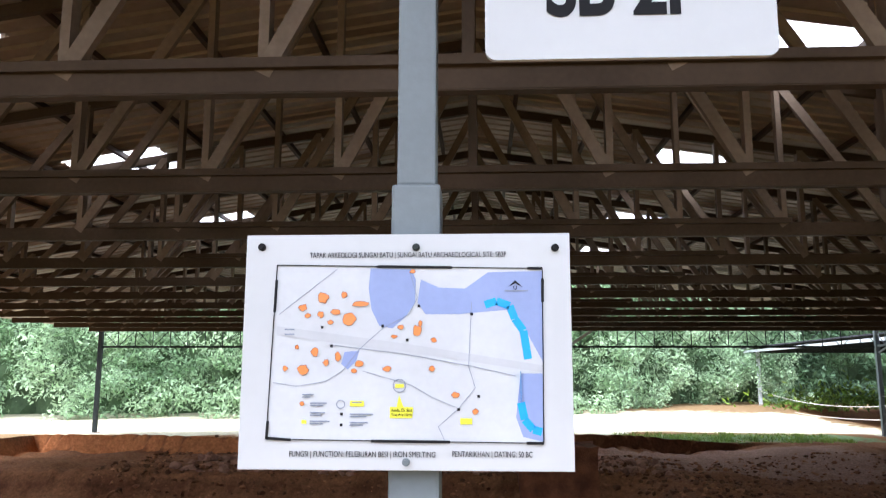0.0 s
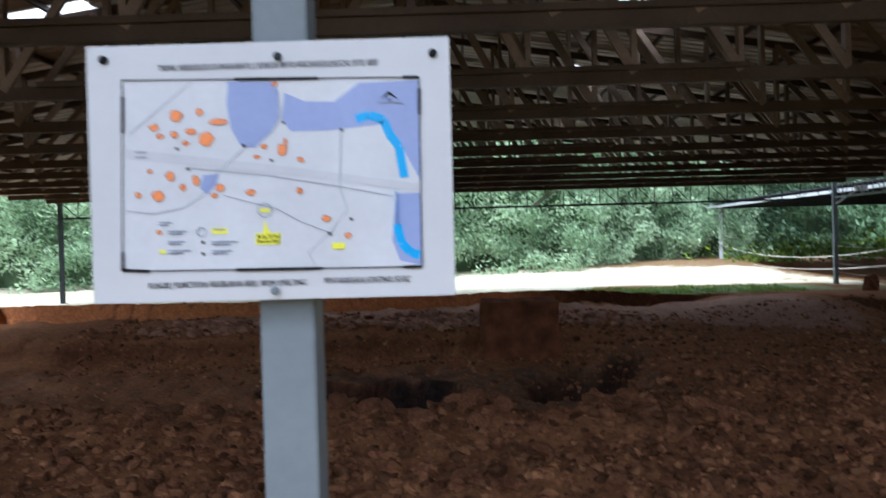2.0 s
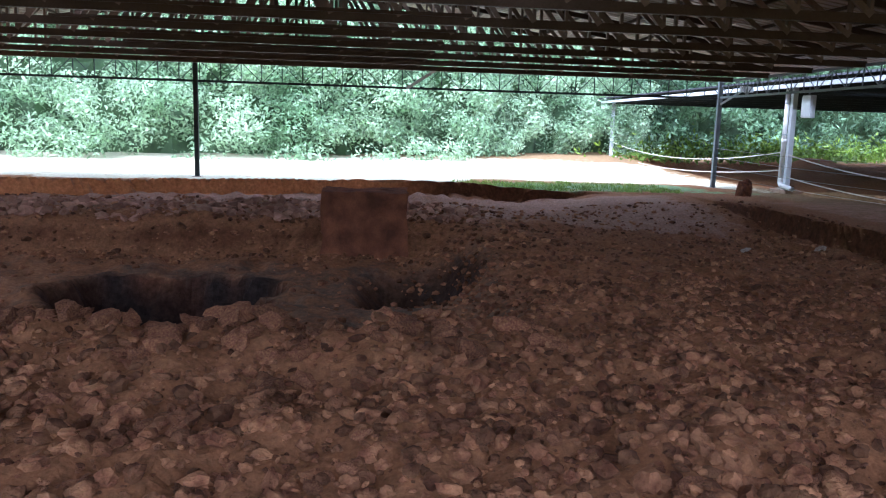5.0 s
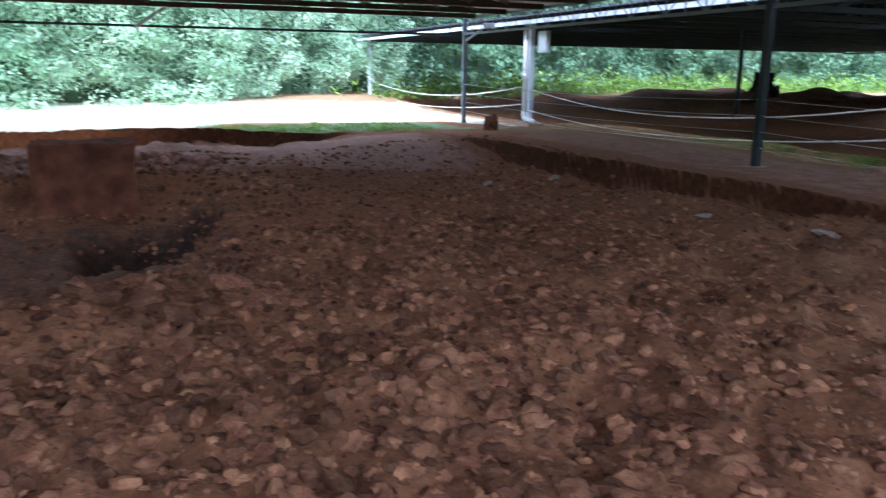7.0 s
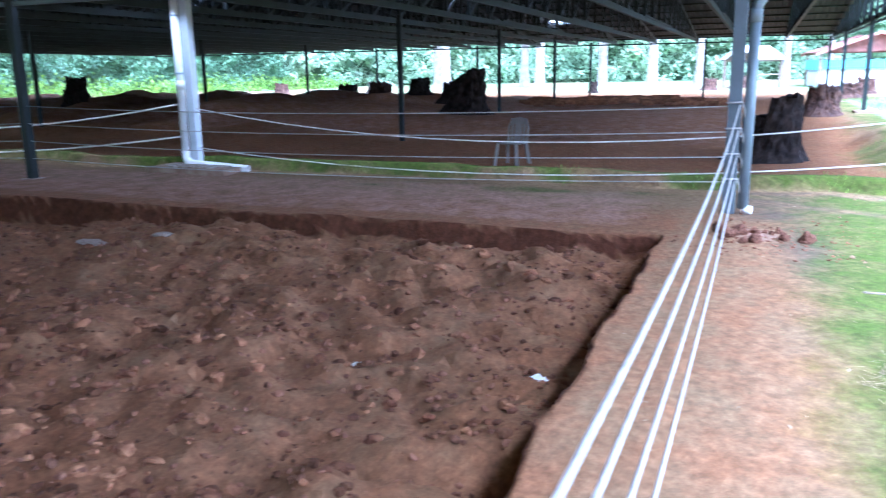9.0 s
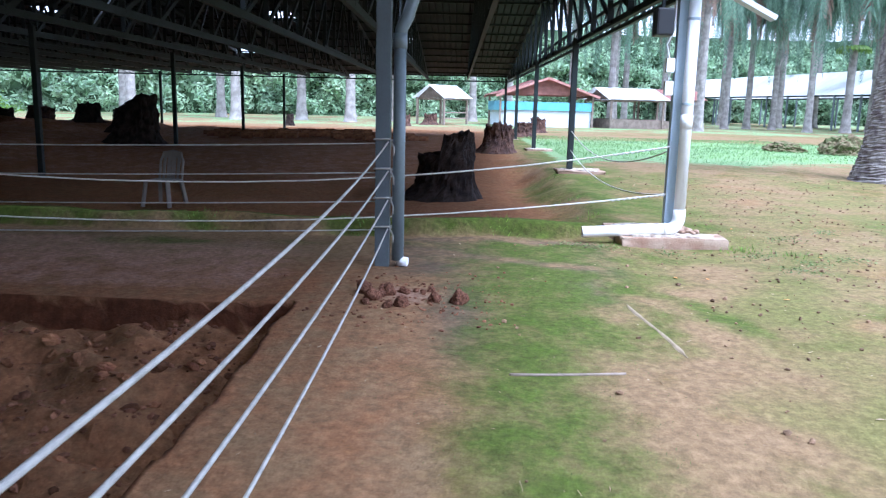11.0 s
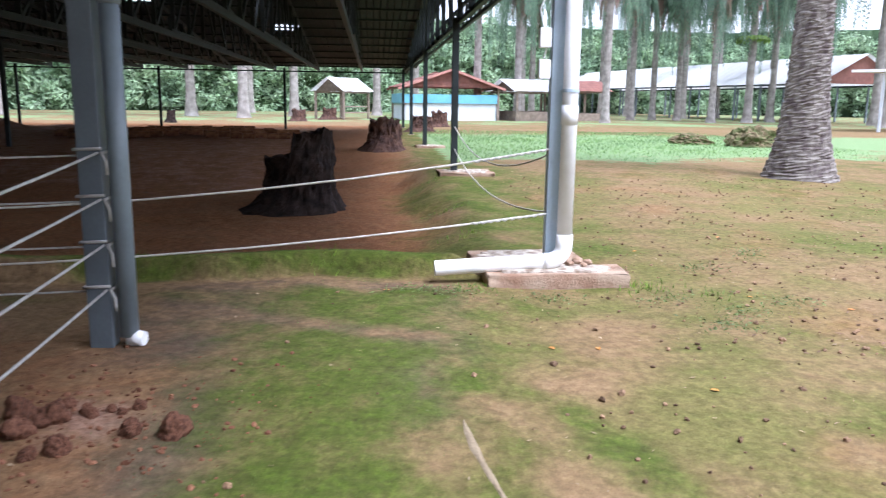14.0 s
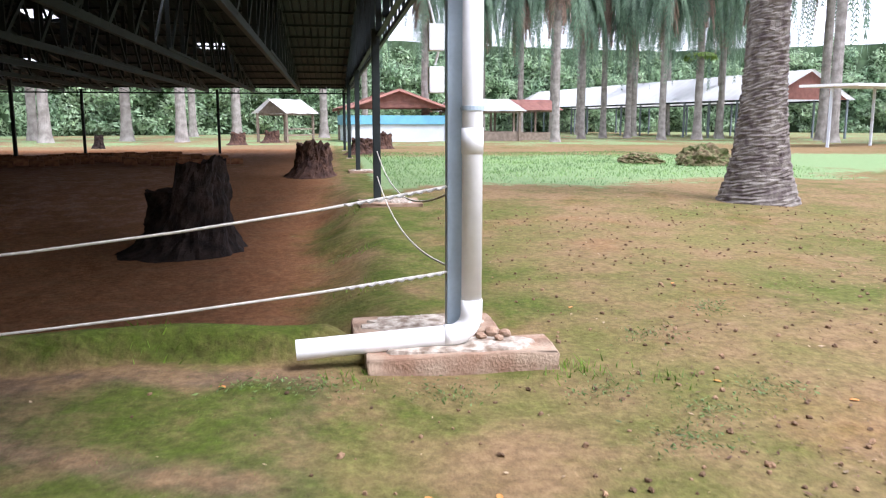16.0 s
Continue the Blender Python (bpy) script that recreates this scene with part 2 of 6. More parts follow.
def waves(x, y, s, seed):
    """Smooth uneven noise from sines, about -1 to 1."""
    r = np.random.RandomState(seed)
    out = 0
    for k in range(7):
        a, f, p = r.uniform(0, 6.28), r.uniform(0.6, 1.9) / s, r.uniform(0, 6.28)
        out = out + np.sin((x * math.cos(a) + y * math.sin(a)) * f * 6.28 + p + 1.3 * np.sin((x * math.sin(a) - y * math.cos(a)) * f * 3.1 + p))
    return out / 3.6


def pit_north(x):
    return 19.8 - 2.2 * sstep(-10, -18, x) + 0.15 * waves(x, x * 0, 5, 3)


def pit_east(y):
    return -1.42 - 0.6 * sstep(8, 13, y) + 0.06 * waves(y, y * 0, 3, 4) + 0.014 * waves(y, y * 0, 0.5, 67)


def ground_z(x, y):
    x, y = np.asarray(x, float), np.asarray(y, float)
    far = 0.18 * sstep(4, 12, x) - 0.1 * sstep(16, 20, y) * sstep(30, 25, y) * sstep(4, 1.5, x) + 0.3 * sstep(28, 36, y) * sstep(7, 3, x) * sstep(60, 45, y) + 0.012 * waves(x, y, 1.7, 1) + 0.02 * waves(x, y, 6, 2)
    # field under the first roof
    ins = np.minimum(np.minimum(x + 23.0, pit_east(y) - x), np.minimum(y - 0.52 - 0.035 * waves(x, y * 0, 1.6, 8) - 0.02 * waves(x, y * 0, 0.4, 66), pit_north(x) - y))
    deep = -0.40 - 0.05 * sstep(14, 18, y) - 0.10 * sstep(6, 11, y) * sstep(-6, -3, x) - 0.55 * sstep(-8.2, -9.6, x) * sstep(6.6, 7.6, y + 0.35 * waves(x, y, 3, 9)) * sstep(13.9, 13.3, y)
    deep = deep + 0.06 * waves(x, y, 2.2, 5) + 0.045 * waves(x, y, 0.8, 6) + 0.042 * waves(x, y, 0.33, 7) * sstep(9, 6, y)
    trench = sstep(-14.6, -14.1, x + 0.25 * waves(y, x * 0, 1.2, 63)) * sstep(-11.5, -11.9, x + 0.25 * waves(y, x * 0, 1.0, 64)) * sstep(7.5, 8.2, y) * sstep(12.0, 11.7, y + 0.2 * waves(x, y * 0, 1.3, 65))
    deep = deep - 0.9 * trench - 0.6 * np.exp(-(((x + 9.5) / 0.75) ** 4 + ((y - 11.3) / 0.9) ** 4)) - 0.2 * np.exp(-(((x + 7.2) / 0.3) ** 2 + ((y - 3.8) / 0.42) ** 2)) + 0.2 * np.exp(-((y - 6.6) / 0.7) ** 2) * sstep(-8.0, -10, x)
    deep = deep + (0.2 - 0.1 * sstep(5, 9, y)) * sstep(-3.4, -1.9, x + 0.3 * waves(y, x * 0, 2.5, 61))
    ramp = sstep(14.0, 17.5, y) * sstep(-7, -3.5, x)
    deep = deep * (1 - 0.75 * ramp)
    lip = 0.2 * sstep(-0.2, 0.0, ins) * sstep(-1.2, -0.1, ins) * sstep(-5, -9, x) * sstep(10, 15, y)
    z = far + lip + sstep(0.0, 0.06, ins) * (deep - far)
    # field under the second roof
    inb = np.minimum(np.minimum(x - 1.95 - 0.1 * waves(y, x * 0, 2.0, 12), 34.5 - x), np.minimum(0.25 * (y + 2.85 + 0.15 * waves(x, y * 0, 2.5, 11)), 36.0 - y))
    floor_b = -0.22 + 0.32 * sstep(9, 16, x) + 0.03 * waves(x, y, 3, 13) + 0.012 * waves(x, y, 0.8, 14)
    mound = 0.55 * sstep(8, 15, y) * sstep(7, 12, x) * (0.5 + 0.5 * waves(x, y, 5, 15)) * sstep(33, 28, x)
    z = z + sstep(0.0, 0.22, inb) * (floor_b + np.maximum(mound, 0) - z)
    wob = 0.1 * waves(y, x * 0, 2.0, 12) + 0.04 * waves(y, x * 0, 0.6, 16)
    z = z + 0.18 * sstep(1.70, 1.84, x - wob) * sstep(2.6, 2.0, x - wob) * sstep(-2.55, -2.2, y) * sstep(22, 18, y)
    return z


def gz(x, y):
    return float(ground_z(x, y))


def steps(*spans):
    out = [spans[0][0]]
    for a, b, d in spans:
        n = max(1, int(round((b - a) / d)))
        out += [a + (b - a) * (k + 1) / n for k in range(n)]
    return np.array(out)


gx = steps((-400, -60, 40), (-60, -24, 2), (-24, -15, 0.16), (-15, -2.4, 0.085), (-2.4, -1.2, 0.03), (-1.2, 1.4, 0.1), (1.4, 2.6, 0.04), (2.6, 4, 0.14), (4, 14, 0.18), (14, 36, 0.5), (36, 80, 3), (80, 400, 40))
gy = steps((-400, -60, 40), (-60, -14, 2.5), (-14, -4, 0.25), (-4, -2.9, 0.1), (-2.9, -2.0, 0.04), (-2.0, 0.3, 0.09), (0.3, 0.85, 0.025), (0.85, 7, 0.085), (7, 12.5, 0.12), (12.5, 17.0, 0.16), (17.0, 20.4, 0.055), (20.4, 22, 0.2), (22, 38, 0.5), (38, 60, 3), (60, 400, 40))
GX, GY = np.meshgrid(gx, gy)
GZ = ground_z(GX, GY)
idx = np.arange(GX.size).reshape(GX.shape)
quads = np.stack([idx[:-1, :-1], idx[:-1, 1:], idx[1:, 1:], idx[1:, :-1]], -1).reshape(-1, 4)


def soil_material():
    m = bpy.data.materials.new("soil")
    m.use_nodes = True
    n, l = m.node_tree.nodes, m.node_tree.links
    b = n["Principled BSDF"]
    geo = n.new("ShaderNodeNewGeometry")

    def noise_at(scale, detail=6, rough=0.6):
        q = n.new("ShaderNodeTexNoise")
        q.inputs["Scale"].default_value, q.inputs["Detail"].default_value, q.inputs["Roughness"].default_value = scale, detail, rough
        l.new(geo.outputs["Position"], q.inputs["Vector"])
        return q.outputs["Fac"]

    def ramp(src, p0, c0, p1, c1):
        q = n.new("ShaderNodeValToRGB")
        e = q.color_ramp.elements
        e[0].position, e[0].color, e[1].position, e[1].color = p0, (*c0, 1), p1, (*c1, 1)
        l.new(src, q.inputs["Fac"])
        return q.outputs[0]

    def mix(f, a, c):
        q = n.new("ShaderNodeMix")
        q.data_type = "RGBA"
        l.new(f, q.inputs[0]), l.new(a, q.inputs[6]), l.new(c, q.inputs[7])
        return q.outputs[2]

    def attr(name, src, lo, hi):
        """A patch with a ragged edge: the attribute broken up by noise."""
        at = n.new("ShaderNodeAttribute")
        at.attribute_name = name
        add = n.new("ShaderNodeMath")
        add.operation = "MULTIPLY_ADD"
        l.new(src, add.inputs[0])
        add.inputs[1].default_value = 1.6
        sub = n.new("ShaderNodeMath")
        sub.operation = "SUBTRACT"
        l.new(at.outputs["Fac"], sub.inputs[0])
        sub.inputs[1].default_value = 0.8
        l.new(sub.outputs[0], add.inputs[2])
        mr = n.new("ShaderNodeMapRange")
        mr.interpolation_type = "SMOOTHSTEP"
        mr.inputs["From Min"].default_value, mr.inputs["From Max"].default_value = lo, hi
        l.new(add.outputs[0], mr.inputs["Value"])
        return mr.outputs[0]

    n1, n2, n3, n4 = noise_at(0.9), noise_at(7, 8, 0.65), noise_at(34, 5, 0.6), noise_at(3.1, 8, 0.65)
    n8 = noise_at(1.6, 7, 0.6)
    tan = mix(n1, ramp(n2, 0.3, (0.16, 0.100, 0.050), 0.7, (0.25, 0.165, 0.09)), ramp(n3, 0.3, (0.155, 0.103, 0.050), 0.7, (0.215, 0.145, 0.074)))
    red = mix(n1, ramp(n2, 0.3, (0.165, 0.070, 0.030), 0.7, (0.30, 0.145, 0.068)), ramp(n3, 0.3, (0.14, 0.060, 0.026), 0.7, (0.28, 0.132, 0.062)))
    moss = mix(n4, ramp(n3, 0.3, (0.034, 0.050, 0.008), 0.7, (0.086, 0.136, 0.012)), ramp(n2, 0.3, (0.070, 0.056, 0.024), 0.7, (0.078, 0.112, 0.017)))
    grass = mix(n4, ramp(n3, 0.3, (0.10, 0.17, 0.07), 0.7, (0.22, 0.32, 0.15)), ramp(n2, 0.35, (0.20, 0.22, 0.11), 0.7, (0.16, 0.27, 0.12)))
    col = mix(attr("red", n4, 0.0, 1.0), tan, red)
    olive = ramp(n3, 0.3, (0.105, 0.095, 0.03), 0.7, (0.165, 0.145, 0.05))
    col = mix(attr("film", n8, 0.25, 1.1), col, olive)
    col = mix(attr("damp_shade", n4, 0.25, 0.95), col, ramp(n2, 0.3, (0.075, 0.052, 0.037), 0.7, (0.135, 0.095, 0.068)))
    col = mix(attr("dust_light", n4, 0.3, 0.9), col, ramp(n3, 0.3, (0.23, 0.125, 0.085), 0.7, (0.37, 0.235, 0.175)))
    col = mix(attr("moss", n4, 0.15, 1.1), col, moss)
    col = mix(attr("grass", n4, 0.35, 0.7), col, grass)
    pale = ramp(n3, 0.3, (0.42, 0.39, 0.27), 0.7, (0.56, 0.53, 0.40))
    col = mix(attr("pale", n4, 0.3, 0.7), col, pale)
    # steep faces of cut clay, darkened further for the shade on them
    cut_shade = n.new("ShaderNodeAttribute")
    cut_shade.attribute_name = "cut_shade"
    col = mix(cut_shade.outputs["Fac"], col, ramp(n2, 0.3, (0.055, 0.022, 0.012), 0.7, (0.12, 0.046, 0.023)))
    for nm, c0, c1 in (("clay", (0.36, 0.13, 0.05), (0.54, 0.22, 0.085)), ("deep_shade", (0.010, 0.009, 0.009), (0.035, 0.026, 0.022))):
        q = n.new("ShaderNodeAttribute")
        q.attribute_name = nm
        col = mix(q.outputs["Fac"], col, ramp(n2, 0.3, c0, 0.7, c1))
    n5, n6 = noise_at(85, 3, 0.5), noise_at(16, 5, 0.6)
    dark = n.new("ShaderNodeHueSaturation")
    mr5 = n.new("ShaderNodeMapRange")
    mr5.inputs["From Min"].default_value, mr5.inputs["From Max"].default_value = 0.35, 0.65
    mr5.inputs["To Min"].default_value, mr5.inputs["To Max"].default_value = 0.91, 1.08
    mul5 = n.new("ShaderNodeMath")
    mul5.operation = "MULTIPLY"
    mr6 = n.new("ShaderNodeMapRange")
    mr6.inputs["From Min"].default_value, mr6.inputs["From Max"].default_value = 0.35, 0.65
    mr6.inputs["To Min"].default_value, mr6.inputs["To Max"].default_value = 0.78, 1.2
    l.new(n5, mr5.inputs["Value"]), l.new(n6, mr6.inputs["Value"])
    l.new(mr5.outputs[0], mul5.inputs[0]), l.new(mr6.outputs[0], mul5.inputs[1])
    l.new(mul5.outputs[0], dark.inputs["Value"]), l.new(col, dark.inputs["Color"])
    l.new(dark.outputs[0], b.inputs["Base Color"])
    b.inputs["Roughness"].default_value = 0.95
    b.inputs["Specular IOR Level"].default_value = 0.08
    bp = n.new("ShaderNodeBump")
    bp.inputs["Strength"].default_value, bp.inputs["Distance"].default_value = 0.45, 0.025
    add = n.new("ShaderNodeMath")
    l.new(n2, add.inputs[0]), l.new(n3, add.inputs[1])
    l.new(add.outputs[0], bp.inputs["Height"]), l.new(bp.outputs[0], b.inputs["Normal"])
    return m


soil = soil_material()
gme = raw("ground", np.stack([GX, GY, GZ], -1).reshape(-1, 3), quads, soil, smooth=True)
rim = np.minimum(np.minimum(GX + 23, 0.3 - GX), np.minimum(GY + 0.8 + 0.2 * waves(GX, GY, 2.0, 72), 23 - GY))
red_b = np.minimum(np.minimum(GX - 1.7, 36 - GX), np.minimum(GY + 2.7, 38 - GY))
red_m = np.clip(np.maximum(sstep(-0.5, 0.35, rim) * (1 - 0.45 * sstep(-0.6, 0.2, GX) * sstep(-0.2, 0.6, GY)), sstep(-0.2, 0.8, red_b)), 0, 1)
red_m = red_m * (1 - 0.3 * sstep(-7, -5, GX - 0.4 * (GY - 2.5)) * (GX < 1.2)) * np.where(GX > 1.2, 0.85, 1.0) * (1 - 0.36 * sstep(0.5, 0.35, GY) * (GX < 1.2))
path_c = -1.10 - 0.35 * sstep(-3.0, 0.0, GX)
moss_m = 0.95 * np.exp(-((GY - path_c) / (0.5 + 0.5 * sstep(-3, 0, GX) + 0.1 * waves(GX, GY, 1.5, 41))) ** 2) * sstep(2.6, 1.0, GX) * sstep(-9, -6.5, GX)
moss_m = np.maximum(moss_m, 1.0 * np.exp(-(((GX - 1.86 - 0.1 * waves(GY, GX * 0, 2.0, 12)) / 0.3) ** 2)) * sstep(-2.6, -2.0, GY) * sstep(20, 8, GY))
moss_m = np.maximum(moss_m, 0.7 * np.exp(-(((GX - 1.0) / 0.4) ** 2)) * sstep(-2.6, -1.8, GY) * sstep(10, 3, GY) * (0.7 + 0.5 * waves(GX, GY, 1.2, 62)))
moss_m = np.maximum(moss_m, 0.92 * sstep(-2.3, -2.8, GY) * sstep(-5.0, -3.5, GY + 0.4 * waves(GX, GY, 2, 26)) * sstep(1.7, 2.6, GX) * (0.85 + 0.25 * waves(GX, GY, 1.3, 27)))
moss_m = np.maximum(moss_m, 0.82 * sstep(-2.9, -2.2, GX) * sstep(1.7, 1.2, GX) * sstep(-3.1, -2.3, GY + 0.25 * waves(GX, GY, 1.6, 28)) * sstep(-0.5, -1.0, GY) * (0.8 + 0.35 * waves(GX, GY, 1.1, 29)))
moss_m = np.maximum(moss_m, 0.5 * sstep(-1.3, -2.2, GY) * (0.75 + 0.5 * waves(GX, GY, 5, 21) + 0.25 * waves(GX, GY, 1.4, 25)))
bare_m = 0.36 * sstep(0.1, 0.9, waves(GX, GY * 1.3, 3.4, 74)) * sstep(-2.6, -3.4, GY) * sstep(14, 9, GX) * sstep(-4, -2, GX)
red_m = np.maximum(red_m, bare_m)
film_m = (1 - 0.7 * bare_m) * 0.8 * sstep(-1.5, -2.4, GY) * (0.8 + 0.35 * waves(GX, GY, 2.6, 71)) * sstep(12, 8, GX)
# damp at the corner post; the long strip also carries roof shade as colour
damp_shade_m = np.maximum(1.0 * np.exp(-(((GX + 0.02) / 0.5) ** 2 + ((GY + 0.5) / 0.38) ** 2)), 0.85 * np.exp(-(((GX + 1.5) / 1.8) ** 2 + ((GY + 0.72) / 0.36) ** 2)))
damp_shade_m = np.maximum(damp_shade_m, 0.08 * sstep(-1.3, -0.6, GX) * sstep(1.7, 1.3, GX) * sstep(-0.6, 0.4, GY) * sstep(12, 6, GY))
damp_shade_m = np.maximum(damp_shade_m, 0.95 * np.exp(-(((GX + 0.6) / 0.9) ** 2 + ((GY + 1.75) / 0.35) ** 2)))
# sunken trench floor: shade put into the soil colour by the next two terms
damp_shade_m = np.maximum(damp_shade_m, 0.6 * sstep(-16, -14, GX) * sstep(-7.5, -9, GX) * sstep(7.2, 8.0, GY) * sstep(13.2, 12.2, GY))
damp_shade_m = np.maximum(damp_shade_m, 0.4 * sstep(-8.6, -10.0, GX) * sstep(7.3, 8.2, GY) * sstep(13.4, 12.8, GY))
# ground between the roofs: damp, plus roof shade put into the colour
damp_shade_m = np.maximum(damp_shade_m, 0.62 * sstep(-0.9, -0.3, GX) * sstep(1.75, 1.5, GX) * sstep(-2.5, -2.1, GY) * sstep(0.4, -0.2, GY))
dust_light_m = 0.7 * np.exp(-(((GX + 1.1) / 0.42) ** 2 + ((GY + 0.3) / 0.4) ** 2))
# north shelf lightened for the daylight that enters at that end
dust_light_m = np.maximum(dust_light_m, 0.85 * sstep(13.6, 15.2, GY) * sstep(20, 19, GY) * sstep(-20, -16, GX) * sstep(-1.5, -3.5, GX))
dust_light_m = np.maximum(dust_light_m, 0.6 * sstep(-1.3, -0.9, GX) * sstep(1.5, 1.0, GX) * sstep(0.2, 1.2, GY) * sstep(19, 16, GY))
# far floor under the second roof: incoming side light put into the colour
dust_light_m = np.maximum(dust_light_m, 0.5 * sstep(7, 12, GX + 1.5 * waves(GX, GY, 5, 73)) * sstep(35, 32, GX) * sstep(-1.5, 1.0, GY) * sstep(36, 30, GY))
grass_m = 0.95 * sstep(9, 13, GX + 0.25 * GY + 1.5 * waves(GX, GY, 6, 22)) * sstep(-2.9, -3.6, GY) * sstep(30, 24, GX)
grass_m = np.maximum(grass_m, 1.0 * sstep(19.75, 20.0, GY) * sstep(23.6, 22.2, GY) * sstep(-8.5, -6.5, GX) * sstep(1, 0, GX) * (0.7 + 0.4 * waves(GX, GY, 4, 23)))
grass_m = np.maximum(grass_m, 0.75 * sstep(36, 42, GX) * (0.7 + 0.4 * waves(GX, GY, 9, 24)))
pale_m = 0.95 * sstep(20.6, 21.6, GY - 2.4 * sstep(-8.5, -6.5, GX) * sstep(1.0, -1.0, GX) + 0.5 * waves(GX, GY, 3, 51)) * sstep(34, 31, GY) * sstep(2.5, 0.5, GX) * (0.85 + 0.2 * waves(GX, GY, 4, 52))
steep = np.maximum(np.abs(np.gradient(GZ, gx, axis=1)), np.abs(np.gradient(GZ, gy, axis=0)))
# north face gets brighter clay than the rest: its light is in the colour
lit_clay_m = sstep(0.5, 1.2, steep) * sstep(15, 16, GY) * sstep(-8.0, -10.5, GX)
# trench and hollow painted near black in place of their deep shadow
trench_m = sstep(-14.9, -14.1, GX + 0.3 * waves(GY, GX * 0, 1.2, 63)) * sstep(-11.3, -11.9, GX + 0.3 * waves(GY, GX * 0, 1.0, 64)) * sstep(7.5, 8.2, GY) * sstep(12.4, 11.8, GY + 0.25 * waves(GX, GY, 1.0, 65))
deep_shade_m = 0.95 * trench_m + 0.85 * np.exp(-(((GX + 9.4) / 0.9) ** 4 + ((GY - 11.5) / 0.8) ** 4))
moss_m = moss_m * (1 - 0.9 * np.exp(-((GX - 1.5 - 0.1 * waves(GY, GX * 0, 1.5, 82)) / 0.16) ** 2) * sstep(-2.5, -2.1, GY)) * (1 - 0.6 * np.exp(-((GX - 0.35 - 0.5 * (GY + 1.2)) / 0.16) ** 2) * sstep(-2.2, -1.8, GY))
for nm, vals in (("clay", lit_clay_m), ("deep_shade", deep_shade_m), ("cut_shade", sstep(0.7, 1.6, steep) * (GX < 1)), ("pale", pale_m), ("red", red_m), ("film", film_m), ("damp_shade", damp_shade_m), ("dust_light", dust_light_m), ("moss", moss_m), ("grass", grass_m)):
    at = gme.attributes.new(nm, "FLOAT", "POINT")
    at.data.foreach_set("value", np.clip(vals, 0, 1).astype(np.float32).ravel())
dzx = np.abs(np.diff(GZ, axis=1)[:-1, :]) / np.diff(gx)[None, :]
dzy = np.abs(np.diff(GZ, axis=0)[:, :-1]) / np.diff(gy)[:, None]
gme.polygons.foreach_set("use_smooth", (np.maximum(dzx, dzy) < 0.8).ravel())
tagged(new("ground", gme), "reddish earth with moss and two dug fields", "ground", kind="structure")

# ---- open roofs on trusses ----


def rib_sheet(x0, x1, z0, z1, y0, y1, mat, pitch=0.22, holes=()):
    """Ribbed sheet from the eave (x0, z0) to the ridge (x1, z1), ribs run down the slope."""
    ys, hs = [], []
    y = y0
    while y < y1:
        for d, h in ((0.0, 0.0), (0.075, 0.0), (0.095, 0.055), (0.125, 0.055), (0.145, 0.0)):
            ys.append(y + d), hs.append(h)
        y += pitch
    ys, hs = np.array(ys), np.array(hs)
    cuts = sorted({x0, x1, *[v for h in holes for v in h[:2]]}, key=lambda v: abs(v - x0))
    verts, faces = [], []
    for c in cuts:
        f = (c - x0) / (x1 - x0)
        verts += [(c, yy, z0 + (z1 - z0) * f + hh) for yy, hh in zip(ys, hs)]
    n = len(ys)
    for i in range(len(cuts) - 1):
        xm = (cuts[i] + cuts[i + 1]) / 2
        for k in range(n - 1):
            ym = (ys[k] + ys[k + 1]) / 2
            if any(min(h[0], h[1]) < xm < max(h[0], h[1]) and h[2] < ym < h[3] for h in holes):
                continue
            faces.append((i * n + k, i * n + k + 1, (i + 1) * n + k + 1, (i + 1) * n + k))
    return raw("roof_sheet", verts, faces, mat)


